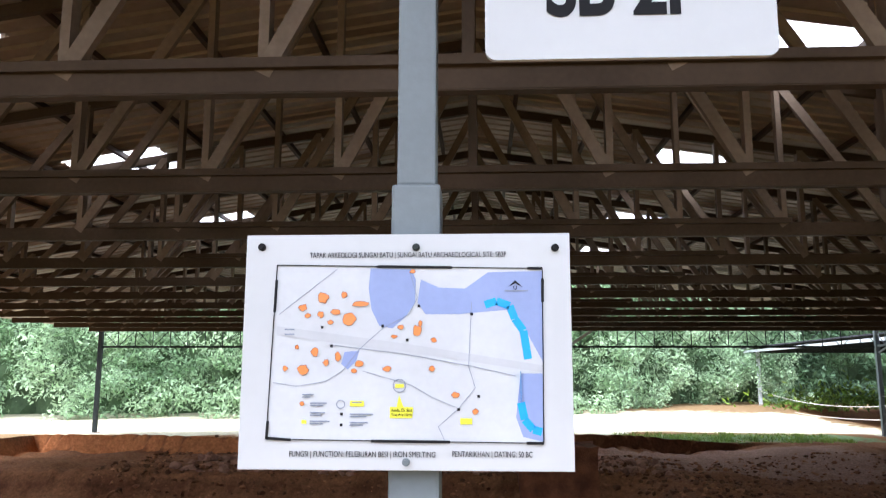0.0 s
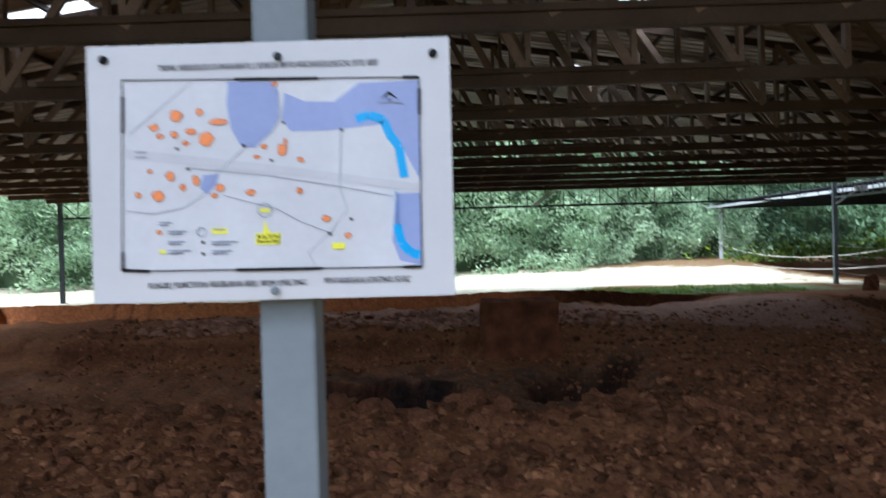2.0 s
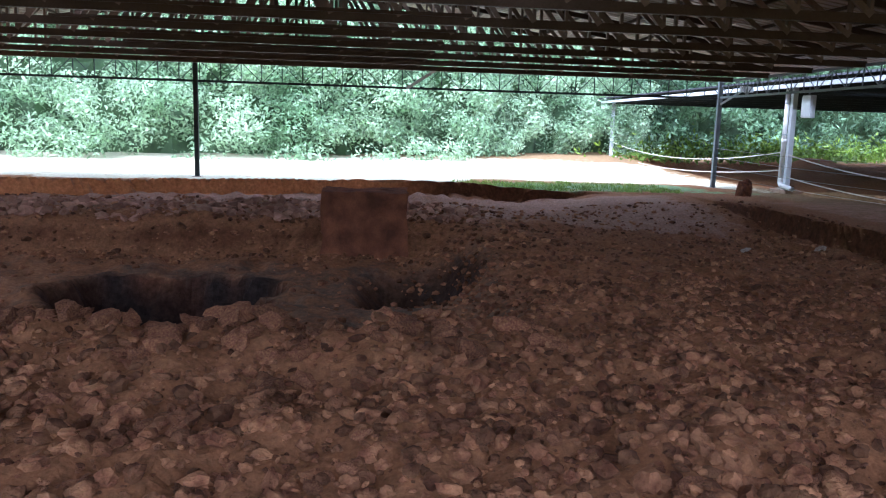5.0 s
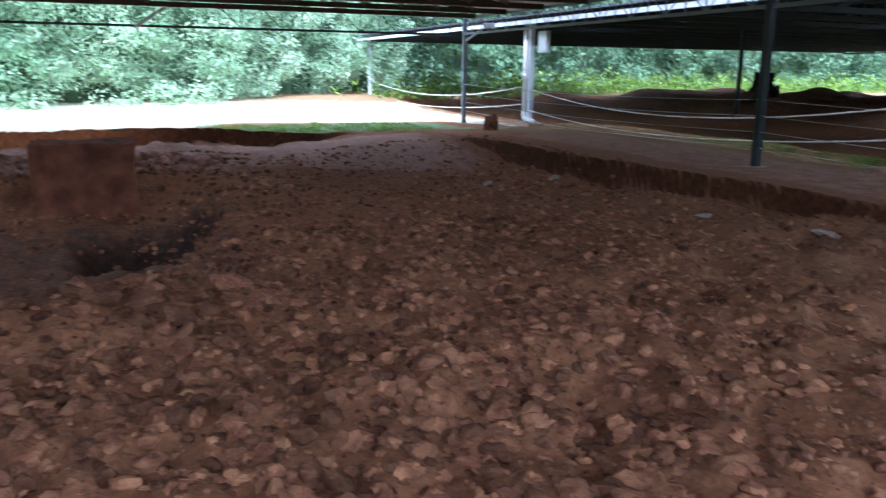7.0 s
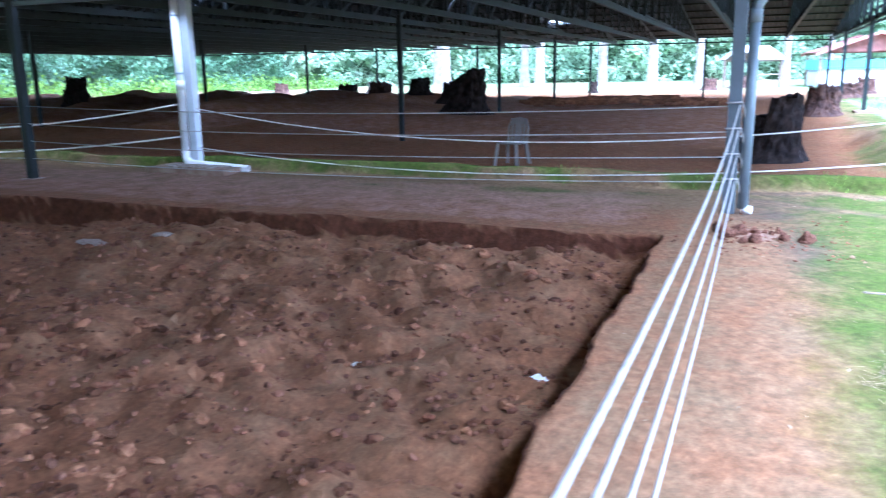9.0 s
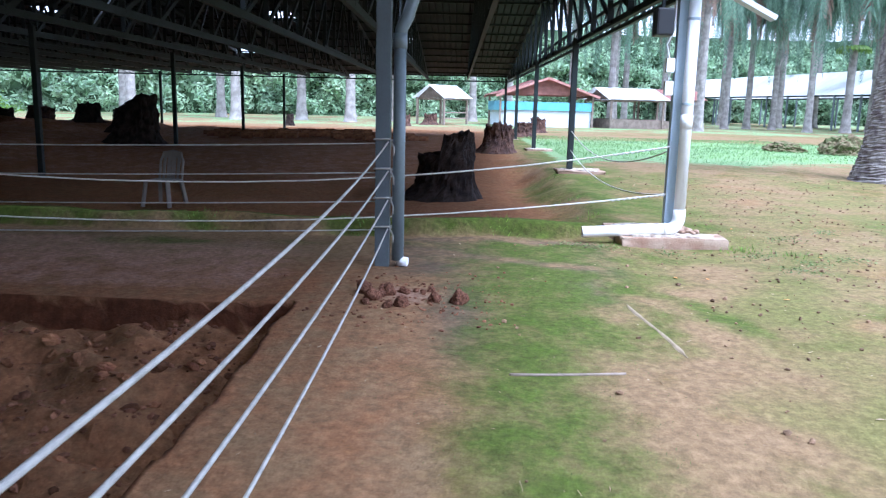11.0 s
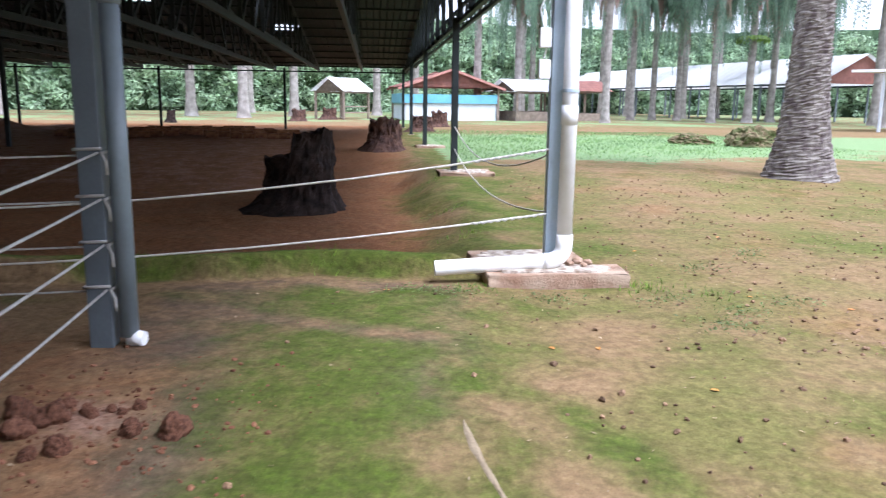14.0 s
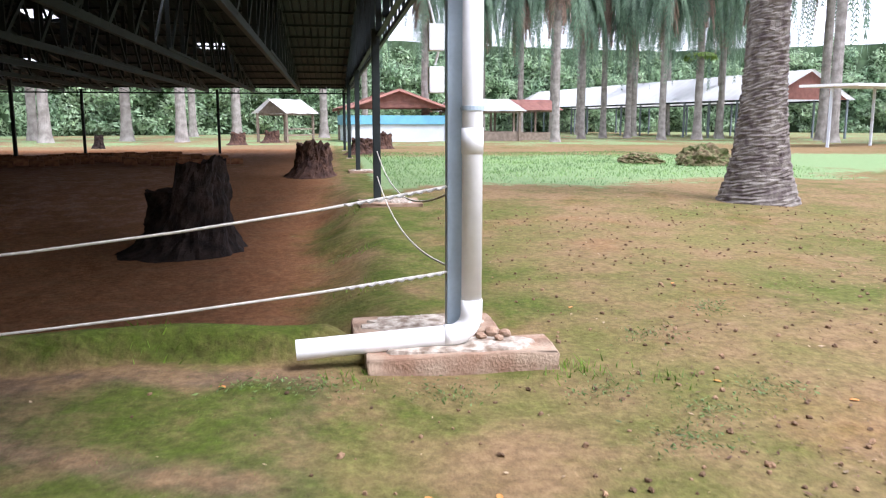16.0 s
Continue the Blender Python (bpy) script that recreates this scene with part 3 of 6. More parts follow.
def shelter(name, label, x0, x1, ys, chord, eave, ridge, mat_truss, holes_e, holes_w, panel, sheet, reach=0.35, over=0.6, south=0.6):
    """A gabled open roof: trusses across x at each of ys, sheets above, ridge along y."""
    top = thing(name, label, "shelter")
    xm, half = (x0 + x1) / 2, (x1 - x0) / 2
    npan = int(round(half / panel))

    def top_z(x):
        return eave + (ridge - eave) * (1 - abs(x - xm) / half)

    bc = mesh_of("bottom_chord", beam(beam(bmesh.new(), (x0, -0.035, chord), (x1, -0.035, chord), 0.012, 0.12), (x0, 0, chord - 0.06), (x1, 0, chord - 0.06), 0.07, 0.012), mat_truss)
    tcs = [mesh_of("top_chord", beam(bmesh.new(), (a, 0, top_z(a) - 0.05), (xm, 0, top_z(xm) - 0.05), 0.06, 0.1), mat_truss) for a in (x0, x1)]
    webs = []
    web_mat = steel_web if mat_truss is steel_brown else mat_truss
    for side in (-1, 1):
        for k in range(1, npan):
            xa, xb = xm + side * half * k / npan, xm + side * half * (k + 1) / npan
            webs.append(mesh_of("web_member", beam(bmesh.new(), (xa, 0.01, chord), (xa, 0.01, top_z(xa) - 0.05), 0.085, 0.05, (1, 0, 0)), web_mat))
            xi = xm + side * half * (k - 1) / npan
            webs.append(mesh_of("web_member", beam(bmesh.new(), (xa, -0.02, chord + 0.03), (xi, -0.02, top_z(xi) - 0.07), 0.085, 0.045, (0, 1, 0)), web_mat))
    webs.append(mesh_of("web_member", beam(bmesh.new(), (xm, 0, chord), (xm, 0, ridge - 0.05), 0.08, 0.06, (1, 0, 0)), mat_truss))
    sp_me = mesh_of("chord_splice", beam(bmesh.new(), (xm - 3.6, -0.05, chord + 0.075), (xm + 3.0, -0.05, chord + 0.075), 0.05, 0.05), mat_truss)
    for y in ys:
        tr = part("truss", bc, mat_truss, top)
        tr.location = (0, y, 0)
        part("chord_splice", sp_me, mat_truss, tr)
        for me in tcs:
            part("top_chord", me, mat_truss, tr)
        for me in webs:
            part("web_member", me, mat_truss, tr)
    y0, y1 = ys[0] - south, ys[-1] + over
    for side, holes in ((-1, holes_w), (1, holes_e)):
        xe = xm + side * (half + reach)
        ze = eave - (ridge - eave) * reach / half
        part("roof_sheet", rib_sheet(xe, xm, ze + 0.06, ridge + 0.06, y0, y1, sheet, holes=holes), sheet, top)
        for k in range(1, npan * 1 + 1):
            xa = xm + side * half * (k - 0.5) / npan
            part("purlin", beam(bmesh.new(), (xa, y0, top_z(xa) + 0.03), (xa, y1, top_z(xa) + 0.03), 0.05, 0.06), mat_truss, top)
        for h in holes:
            zz = [ze + 0.075 + (ridge - ze) * (v - xe) / (xm - xe) for v in h[:2]]
            part("skylight_panel", raw("skylight_panel", [(h[0], h[2], zz[0]), (h[1], h[2], zz[1]), (h[1], h[3], zz[1]), (h[0], h[3], zz[0])], [(0, 1, 2, 3)], skylight), skylight, top, "clear roof panel")
    return top


def lattice(parent, a, b, z0, z1, mat, panel=0.55):
    """An edge girder with two chords and zigzag bars."""
    a, b = Vector((*a, 0)), Vector((*b, 0))
    g = part("edge_girder", beam(bmesh.new(), a + Vector((0, 0, z0)), b + Vector((0, 0, z0)), 0.05, 0.06), mat, parent)
    part("girder_chord", beam(bmesh.new(), a + Vector((0, 0, z1)), b + Vector((0, 0, z1)), 0.05, 0.06), mat, g)
    n = max(2, int((b - a).length / panel))
    for k in range(n):
        p, q = a.lerp(b, k / n), a.lerp(b, (k + 1) / n)
        bm = beam(bmesh.new(), p + Vector((0, 0, z0)), p + Vector((0, 0, z1)), 0.022, 0.022)
        lo, hi = (z0, z1) if k % 2 else (z1, z0)
        beam(bm, p + Vector((0, 0, lo)), q + Vector((0, 0, hi)), 0.018, 0.018)
        part("girder_bar", bm, mat, g)


def post(parent, x, y, z0, z1, w=0.12, mat=None, label="", plate=True):
    bm = box(bmesh.new(), -w / 2, w / 2, -w / 2, w / 2, 0, z1 - z0, 0.008)
    p = part("post", bm, mat, parent, label)
    p.location = (x, y, z0)
    if plate:
        part("base_plate", box(bmesh.new(), -w, w, -w, w, -0.05, 0.012, 0.004), concrete, p)
    return p


A_YS = [-0.1] + [1.72 + 1.95 * k for k in range(11)]
hole_e = [(-9.35, -8.25, y, y + 0.95) for y in (4.6, 8.5, 12.5, 16.5)]
hole_w = [(-17.0, -15.8, y, y + 0.95) for y in (3.3, 7.4, 11.2, 15.2)]
# unseen deep south overhang added to shade the board; reach narrows the light slit
roof_a = shelter("excavation_shelter", "open steel roof over the dug field, brown underside", -23.6, 0.0, A_YS, 3.02, 3.22, 5.0, steel_brown, hole_e, hole_w, 1.0, sheet_roof, 0.9, 0.5, 2.2)
lattice(roof_a, (-23.6, 22.0), (0.1, 22.0), 2.52, 3.06, steel_dark)
lattice(roof_a, (0.0, 0.0), (0.0, 22.0), 2.55, 3.0, steel_grey)
for x, y, m in ((0, 10.02, steel_dark), (0, 21.95, steel_grey), (-14.9, 22.0, steel_dark), (-23.6, 0, steel_grey), (-23.6, 11, steel_dark), (-23.6, 22, steel_dark)):
    post(roof_a, x, y, gz(x, y), 3.0, 0.12, m)
corner = post(roof_a, 0, 0, 0, 3.0, 0.13, steel_post, "grey painted corner post", False)
sign_post = post(roof_a, -11.895, 0.0, 0, 2.065, 0.112, steel_grey, "thick lower half of a grey steel post")
part("upper_post", box(bmesh.new(), -0.045, 0.045, -0.045, 0.045, 2.065, 3.0, 0.006), steel_grey, sign_post)

B_YS = [-3.1 + 2.0 * k for k in range(21)]
hb = [(x, x + 1.0, y, y + 0.9) for x, y in ((5, 3), (5, 11), (5, 21), (10, 7), (10, 15), (13, 0.9), (13, 12))]
hbe = [(x, x + 1.0, y, y + 0.9) for x, y in ((20, 5), (20, 13), (24, 1), (27, 8))]
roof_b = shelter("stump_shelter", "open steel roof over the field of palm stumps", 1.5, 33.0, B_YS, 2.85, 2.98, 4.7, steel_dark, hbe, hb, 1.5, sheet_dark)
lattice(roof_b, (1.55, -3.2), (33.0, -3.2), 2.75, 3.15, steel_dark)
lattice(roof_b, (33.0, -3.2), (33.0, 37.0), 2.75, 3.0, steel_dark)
part("gutter", beam(bmesh.new(), (1.28, -3.7, 2.86), (1.28, 37.4, 2.86), 0.13, 0.11), steel_white, roof_b, "white roof gutter")
post(roof_b, 1.70, -3.03, 0.1, 3.0, 0.1, steel_pale, "pale blue-grey painted end post", plate=False)
for y in (8.2, 20.74, 36.6):
    post(roof_b, 1.6, y, gz(1.6, y) - 0.02, 2.95, 0.14, steel_white, "white painted post")
for x in (9.58, 17.5, 25.3, 33.0):
    post(roof_b, x, -3.05, gz(x, -3.05) + 0.02, 2.9, 0.12, steel_dark)
for x, y in ((9.47, 8.2), (17.5, 8.2), (25.3, 8.2), (33, 8.2), (9.47, 20.7), (17.5, 20.7), (25.3, 20.7), (33, 20.7), (33, 2.5), (33, 14.5)):
    post(roof_b, x, y, gz(x, y) - 0.02, 2.9, 0.11, steel_dark, plate=False)

# ---- ropes ----


def rope(a, b, drop, r, mat, label, group):
    ob = part("rope", tube(bmesh.new(), sag(a, b, drop), r, 8), mat, None, label, smooth=True)
    return tagged(ob, category="rope", group=group)


for z, dz, zb in ((1.13, 0.15, 0.99), (0.87, 0.125, 0.86), (0.61, 0.12, 0.66), (0.35, 0.12, 0.41)):
    bm = tube(bmesh.new(), sag((-0.07, -0.05, z), (-8.3, -0.05, zb + 0.02), dz) + sag((-8.3, -0.05, zb + 0.02), (-11.838, 0.03, zb - 0.28), 0.03)[1:], 0.0075, 8)
    tagged(part("rope", bm, rope_white, None, "taut white rope along the edge of the dug field", smooth=True), category="rope", group="ropes at the edge")
    rope((0.0, 0.06, z - 0.02), (0.0, 9.96, z - 0.05), 0.09, 0.006, rope_thin, "thin worn rope between grey posts", "ropes between grey posts")
    rope((0.0, 10.08, z - 0.05), (0.0, 21.9, z - 0.05), 0.09, 0.006, rope_thin, "thin worn rope between grey posts", "ropes between grey posts")
for (y0, y1) in ((-2.97, 8.1), (8.3, 20.7), (20.8, 36.5)):
    for za, zb, d in ((1.07, 0.98, 0.47), (0.55, 0.36, 0.34)):
        rope((1.62 if y0 < 0 else 1.55, y0, za), (1.55, y1, zb), d, 0.0085 if y0 < 0 else 0.0135, rope_slack, "slack white rope between shelter posts", "slack ropes")
for za, zb, d in ((1.05, 0.9, 0.35), (0.55, 0.5, 0.28)):
    rope((1.72, -3.05, za), (9.52, -3.05, zb + 0.1), d, 0.0085, rope_slack, "slack white rope along the grass edge", "slack ropes")
# knotted ends with the tail wound back along the rope
for z, d in ((1.07, 0.47), (0.55, 0.34)):
    bm = bmesh.new()
    n = 60
    pts = []
    for k in range(n):
        f = k / n
        y = -2.97 + 0.62 * f
        g = (y + 2.97) / 11.07
        pts.append((1.6 + 0.008 * math.cos(k * 1.1), y, z - (z - (0.98 if z > 1 else 0.36)) * g - d * 4 * g * (1 - g) + 0.008 * math.sin(k * 1.1)))
    tube(bm, pts, 0.0065, 6)
    tagged(part("rope_end", bm, rope_white, None, "knotted white rope end wound back on itself", smooth=True), category="rope", group="rope ends")
for z in (1.13, 0.87, 0.61, 0.35):
    bm = bmesh.new()
    loop = [(0.075 * sx, 0.075 * sy, z + 0.006 * k) for k, (sx, sy) in enumerate(((-1, -1), (1, -1), (1, 1), (-1, 1), (-1, -1)))]
    tube(bm, loop, 0.009, 6)
    tube(bm, [(-0.075, -0.075, z), (-0.085, -0.1, z - 0.05), (-0.08, -0.1, z - 0.12)], 0.008, 6)
    tagged(part("rope_knot", bm, rope_white, None, "white rope knot tied round the corner post", smooth=True), category="rope", group="rope knots")

# ---- pipes and pads ----


def downpipe(x, y, foot_y, ztop, r, mat, label, zfoot=0.17):
    """A rain pipe with an elbow and a lying foot."""
    t = thing("downpipe", label, "pipe")
    s = 1 if foot_y > y else -1
    bend = [(x, y + s * 0.13 * (1 - math.cos(a)), zfoot + 0.13 * (1 - math.sin(a))) for a in np.linspace(0, math.pi / 2, 8)]
    part("pipe", tube(bmesh.new(), [(x, y, ztop), (x, y, zfoot + 0.2)], r, 20), mat, t, smooth=True)
    part("elbow", tube(bmesh.new(), [(x, y, zfoot + 0.22)] + bend + [(x, y + s * 0.17, zfoot)], r * 1.08, 20), mat, t, smooth=True)
    bm = tube(bmesh.new(), [(x, y + s * 0.15, zfoot), (x - 0.02, foot_y, zfoot - 0.05)], r, 20, caps=False)
    tube(bm, [(x - 0.02, foot_y, zfoot - 0.05), (x, y + s * 0.15, zfoot)], r * 0.9, 20, caps=False)
    part("pipe_foot", bm, mat, t, smooth=True)
    for z in (1.52, 2.4):
        bm = tube(bmesh.new(), [(x, y, z), (x, y, z + 0.025)], r * 1.1, 20)
        beam(bm, (x + 0.02, y, z + 0.012), (x + 0.14, y + s * 0.08, z + 0.012), 0.02, 0.02)
        part("pipe_clip", bm, steel_pale, t, "metal pipe clip")
    part("socket", tube(bmesh.new(), [(x, y, 1.27), (x, y, 1.42)], r * 1.07, 20), mat, t, smooth=True)
    return t


downpipe(1.56, -3.115, -2.06, 3.0, 0.062, pvc_white, "white plastic rain pipe with a lying foot")
downpipe(1.52, 8.35, 7.15, 2.85, 0.062, pvc_white, "white plastic rain pipe beside a post", 0.1)
downpipe(1.5, 20.9, 20.2, 2.85, 0.062, pvc_white, "white plastic rain pipe beside a post", 0.1)
cp = thing("downpipe", "grey plastic rain pipe along the corner post", "pipe")
part("pipe", tube(bmesh.new(), [(0.0, -0.14, 0.06), (0.0, -0.14, 2.02)], 0.055, 18), pvc_grey, cp, smooth=True)
part("collar", tube(bmesh.new(), [(0.0, -0.14, 1.93), (0.0, -0.14, 2.06)], 0.062, 18), pvc_grey, cp, smooth=True)
part("sloping_pipe", tube(bmesh.new(), [(0.0, -0.14, 2.02), (0.0, -0.15, 2.1), (0.02, -0.2, 2.2), (0.12, -0.42, 2.95)], 0.055, 18), pvc_grey, cp, smooth=True)
part("pipe_cap", tube(bmesh.new(), [(0.0, -0.14, 0.05), (-0.02, -0.23, 0.045)], [0.05, 0.042], 14), pvc_white, cp, "white end cap", smooth=True)


def slab_mesh(name, x0, x1, y0, y1, z0, z1, seed, mat, cuts=6, warp=0.02):
    r = np.random.RandomState(seed)
    bm = box(bmesh.new(), x0, x1, y0, y1, z0, z1, 0.012)
    bmesh.ops.subdivide_edges(bm, edges=bm.edges[:], cuts=cuts, use_grid_fill=True)
    for v in bm.verts:
        v.co += Vector(r.uniform(-0.002, 0.002, 3)) + noise.noise_vector(v.co * 3 + Vector((seed, 0, 0))) * warp + noise.noise_vector(v.co * 14) * 0.006
    return mesh_of(name, bm, mat, True)


def pad(x0, x1, y0, y1, z0, z1, seed, label, cap=True):
    """A footing: the rough slab, and the broken screed that is left on its top."""
    t = thing("concrete_pad", label, "pad", group="post pads")
    part("slab", slab_mesh("slab", x0, x1, y0, y1, z0, z1, seed, pad_side), pad_side, t)
    if cap:
        r = np.random.RandomState(seed + 50)
        n = 26
        cx, cy, rx, ry = (x0 + x1) / 2, (y0 + y1) / 2, (x1 - x0) * 0.46, (y1 - y0) * 0.46
        bm = bmesh.new()
        ring = []
        for k in range(n):
            a = 6.2832 * k / n
            q = (abs(math.cos(a)) ** 4 + abs(math.sin(a)) ** 4) ** -0.25 * r.uniform(0.72, 1.0)
            ring.append((cx + rx * q * math.cos(a), cy + ry * q * math.sin(a)))
        lo = [bm.verts.new((x, y, z1 - 0.02)) for x, y in ring]
        hi = [bm.verts.new((cx + (x - cx) * 0.95, cy + (y - cy) * 0.95, z1 + r.uniform(0.008, 0.02))) for x, y in ring]
        mid = bm.verts.new((cx, cy, z1 + 0.018))
        for k in range(n):
            j = (k + 1) % n
            bm.faces.new((lo[k], lo[j], hi[j], hi[k])), bm.faces.new((hi[k], hi[j], mid))
        part("screed", bm, pad_top, t, "worn pale screed with dark lichen")
    return t


pad(1.36, 1.75, -3.62, -2.47, -0.06, 0.10, 1, "stained concrete pad under a shelter post")
pad(1.76, 2.25, -3.35, -2.40, -0.06, 0.13, 2, "cracked concrete pad behind a shelter post")
pad(1.02, 1.72, 7.25, 8.75, -0.06, 0.09, 3, "low concrete pad under a white post")
pad(1.35, 1.9, 20.3, 21.2, -0.16, 0.0, 4, "low concrete pad under a white post")
pad(9.15, 9.95, -3.75, -2.75, -0.1, 0.2, 5, "concrete pad at the grass edge")
pad(17.1, 17.9, -3.6, -2.8, -0.1, 0.22, 6, "concrete pad at the grass edge")
# broken lumps of mortar round the foot of the rain pipe
for k, (x, y, sc) in enumerate(((1.66, -3.2, 0.035), (1.74, -3.28, 0.05), (1.70, -3.36, 0.04), (1.80, -3.18, 0.045), (1.6, -3.3, 0.03))):
    b = bmesh.new()
    bmesh.ops.create_icosphere(b, subdivisions=2, radius=sc)
    for v in b.verts:
        v.co *= 1 + 0.35 * noise.noise(v.co * 30 + Vector((k * 5, 0, 0)))
        v.co.z *= 0.7
    lump = part("mortar_lump", b, pad_side, None, "broken lump of mortar on the pad")
    lump.location = (x, y, 0.115 + sc * 0.4 if x < 1.76 else 0.15 + sc * 0.4)
    tagged(lump, category="rubble", group="mortar lumps")

# boxes at the end post
eb = thing("switch_box", "white plastic electric boxes with a cable", "electric box")
for z in (1.62, 1.86):
    part("box", box(bmesh.new(), 1.56, 1.64, -2.95, -2.86, z, z + 0.15, 0.008), pvc_white, eb)
part("cable", tube(bmesh.new(), [(1.6, -2.9, 1.78), (1.6, -2.92, 1.86), (1.6, -2.9, 2.0), (1.6, -2.86, 2.15), (1.6, -2.93, 2.3), (1.62, -2.93, 2.95)], 0.008, 6), pvc_white, eb, smooth=True)
sp = thing("loudspeaker", "black plastic loudspeaker under the eave", "loudspeaker")
part("cabinet", box(bmesh.new(), 1.36, 1.58, -2.86, -2.68, 2.22, 2.5, 0.02), rubber_black, sp)
part("bracket", beam(bmesh.new(), (1.5, -2.77, 2.5), (1.58, -2.77, 2.93), 0.03, 0.03), steel_dark, sp)
ge = part("flood_lamp", beam(beam(bmesh.new(), (1.3, -3.42, 2.62), (1.28, -3.84, 2.40), 0.16, 0.05), (1.3, -3.42, 2.66), (1.28, -3.62, 2.9), 0.03, 0.03), steel_white, None, "white lamp housing on the roof edge")
tagged(ge, category="lamp")
mb = thing("meter_box", "grey steel box hung beside a white post", "electric box")
part("box", box(bmesh.new(), 1.5, 1.62, 19.7, 20.15, 2.0, 2.6, 0.01), steel_white, mb)
part("box_lid", box(bmesh.new(), 1.47, 1.498, 19.72, 20.13, 2.02, 2.58, 0.006), steel_white, mb)
part("hook", beam(bmesh.new(), (1.56, 19.95, 2.6), (1.56, 19.95, 2.86), 0.03, 0.03), steel_grey, mb)
lp = thing("floodlight", "small floodlight on an arm at a grey post", "lamp")
part("arm", beam(bmesh.new(), (0.0, 21.88, 2.35), (0.45, 21.5, 2.75), 0.05, 0.05), steel_white, lp)
part("head", box(bmesh.new(), 0.35, 0.7, 21.35, 21.5, 2.7, 2.86, 0.01), steel_white, lp)
part("loose_brace", beam(bmesh.new(), (-9.15, 21.9, 2.5), (-8.25, 21.9, 3.1), 0.05, 0.08), steel_white, roof_a, "pale loose brace")

# ---- signs ----
sg = thing("map_board", "white site map board with blue and orange shapes", "sign")
BX, BZ, BY, BW, BH = -12.268, 1.434, -0.098, 0.714, 0.506
part("panel", box(bmesh.new(), BX, BX + BW, BY, BY + 0.006, BZ, BZ + BH, 0.002), board_white, sg)
part("back_frame", beam(beam(bmesh.new(), (BX + 0.1, BY + 0.025, BZ + 0.05), (BX + BW - 0.1, BY + 0.025, BZ + 0.05), 0.03, 0.03), (BX + 0.1, BY + 0.025, BZ + BH - 0.05), (BX + BW - 0.1, BY + 0.025, BZ + BH - 0.05), 0.03, 0.03), steel_dark, sg)
map_blue = plain("map_pale_blue", (0.27, 0.33, 0.58), 0.25)
map_river = plain("map_river_blue", (0.03, 0.36, 0.78), 0.25)
map_orange = plain("map_orange", (0.80, 0.26, 0.08), 0.25)
map_brown = plain("map_outline_brown", (0.30, 0.12, 0.05), 0.4)
map_grey = plain("map_grey", (0.50, 0.51, 0.56), 0.25)
map_yellow = plain("map_yellow", (0.78, 0.76, 0.06), 0.25)
map_line = plain("map_line", (0.22, 0.25, 0.34), 0.3)
map_white = plain("map_paper", (0.55, 0.565, 0.61), 0.2)


def mp(u, v, d=0.0):
    """A place on the board: u from the left, v from the top, as shares of its size."""
    return Vector((BX + u * BW, BY - 0.0006 - d, BZ + (1 - v) * BH))


def patch(pts, mat, d, name):
    bm = bmesh.new()
    vs = [bm.verts.new(mp(u, v, d)) for u, v in pts]
    f = bm.faces.new(vs)
    bmesh.ops.triangulate(bm, faces=[f])
    return part(name, bm, mat, sg)


def stroke(pts, w, mat, d, name):
    bm = bmesh.new()
    for a, b in zip(pts, pts[1:]):
        beam(bm, mp(*a, d), mp(*b, d), 0.0006, w, (0, 0, 1))
    return part(name, bm, mat, sg)


patch([(0.10, 0.135), (0.915, 0.155), (0.91, 0.885), (0.085, 0.875)], map_white, 0.0002, "map_ground")
patch([(0.39, 0.15), (0.515, 0.155), (0.53, 0.2), (0.528, 0.3), (0.5, 0.36), (0.46, 0.41), (0.42, 0.4), (0.395, 0.33), (0.385, 0.24)], map_blue, 0.0008, "map_lake")
patch([(0.545, 0.2), (0.6, 0.235), (0.68, 0.24), (0.75, 0.17), (0.915, 0.165), (0.915, 0.56), (0.87, 0.44), (0.83, 0.33), (0.74, 0.34), (0.66, 0.35), (0.56, 0.35), (0.535, 0.3)], map_blue, 0.0008, "map_lake")
patch([(0.845, 0.6), (0.91, 0.6), (0.912, 0.88), (0.85, 0.86), (0.83, 0.78)], map_blue, 0.0008, "map_lake")
patch([(0.315, 0.51), (0.36, 0.505), (0.35, 0.55), (0.325, 0.585), (0.305, 0.56)], map_blue, 0.0008, "map_lake")
stroke([(0.74, 0.31), (0.775, 0.295), (0.815, 0.315), (0.83, 0.37), (0.855, 0.42), (0.868, 0.54)], 0.017, map_river, 0.0012, "map_river")
stroke([(0.845, 0.59), (0.845, 0.72), (0.855, 0.79), (0.88, 0.83), (0.905, 0.84)], 0.017, map_river, 0.0012, "map_river")
patch([(0.105, 0.40), (0.5, 0.475), (0.91, 0.565), (0.91, 0.595), (0.5, 0.51), (0.105, 0.44)], map_grey, 0.0014, "map_road")
for pts in ([(0.1, 0.64), (0.17, 0.655), (0.26, 0.635), (0.31, 0.59), (0.36, 0.5), (0.43, 0.41), (0.51, 0.35), (0.535, 0.28), (0.51, 0.16)], [(0.27, 0.48), (0.5, 0.52), (0.7, 0.57), (0.83, 0.61)], [(0.37, 0.59), (0.52, 0.65), (0.58, 0.7), (0.66, 0.745), (0.71, 0.66), (0.69, 0.57), (0.70, 0.3)], [(0.66, 0.745), (0.6, 0.82), (0.62, 0.88)], [(0.11, 0.35), (0.29, 0.15)]):
    stroke(pts, 0.0011, map_line, 0.0018, "map_line")
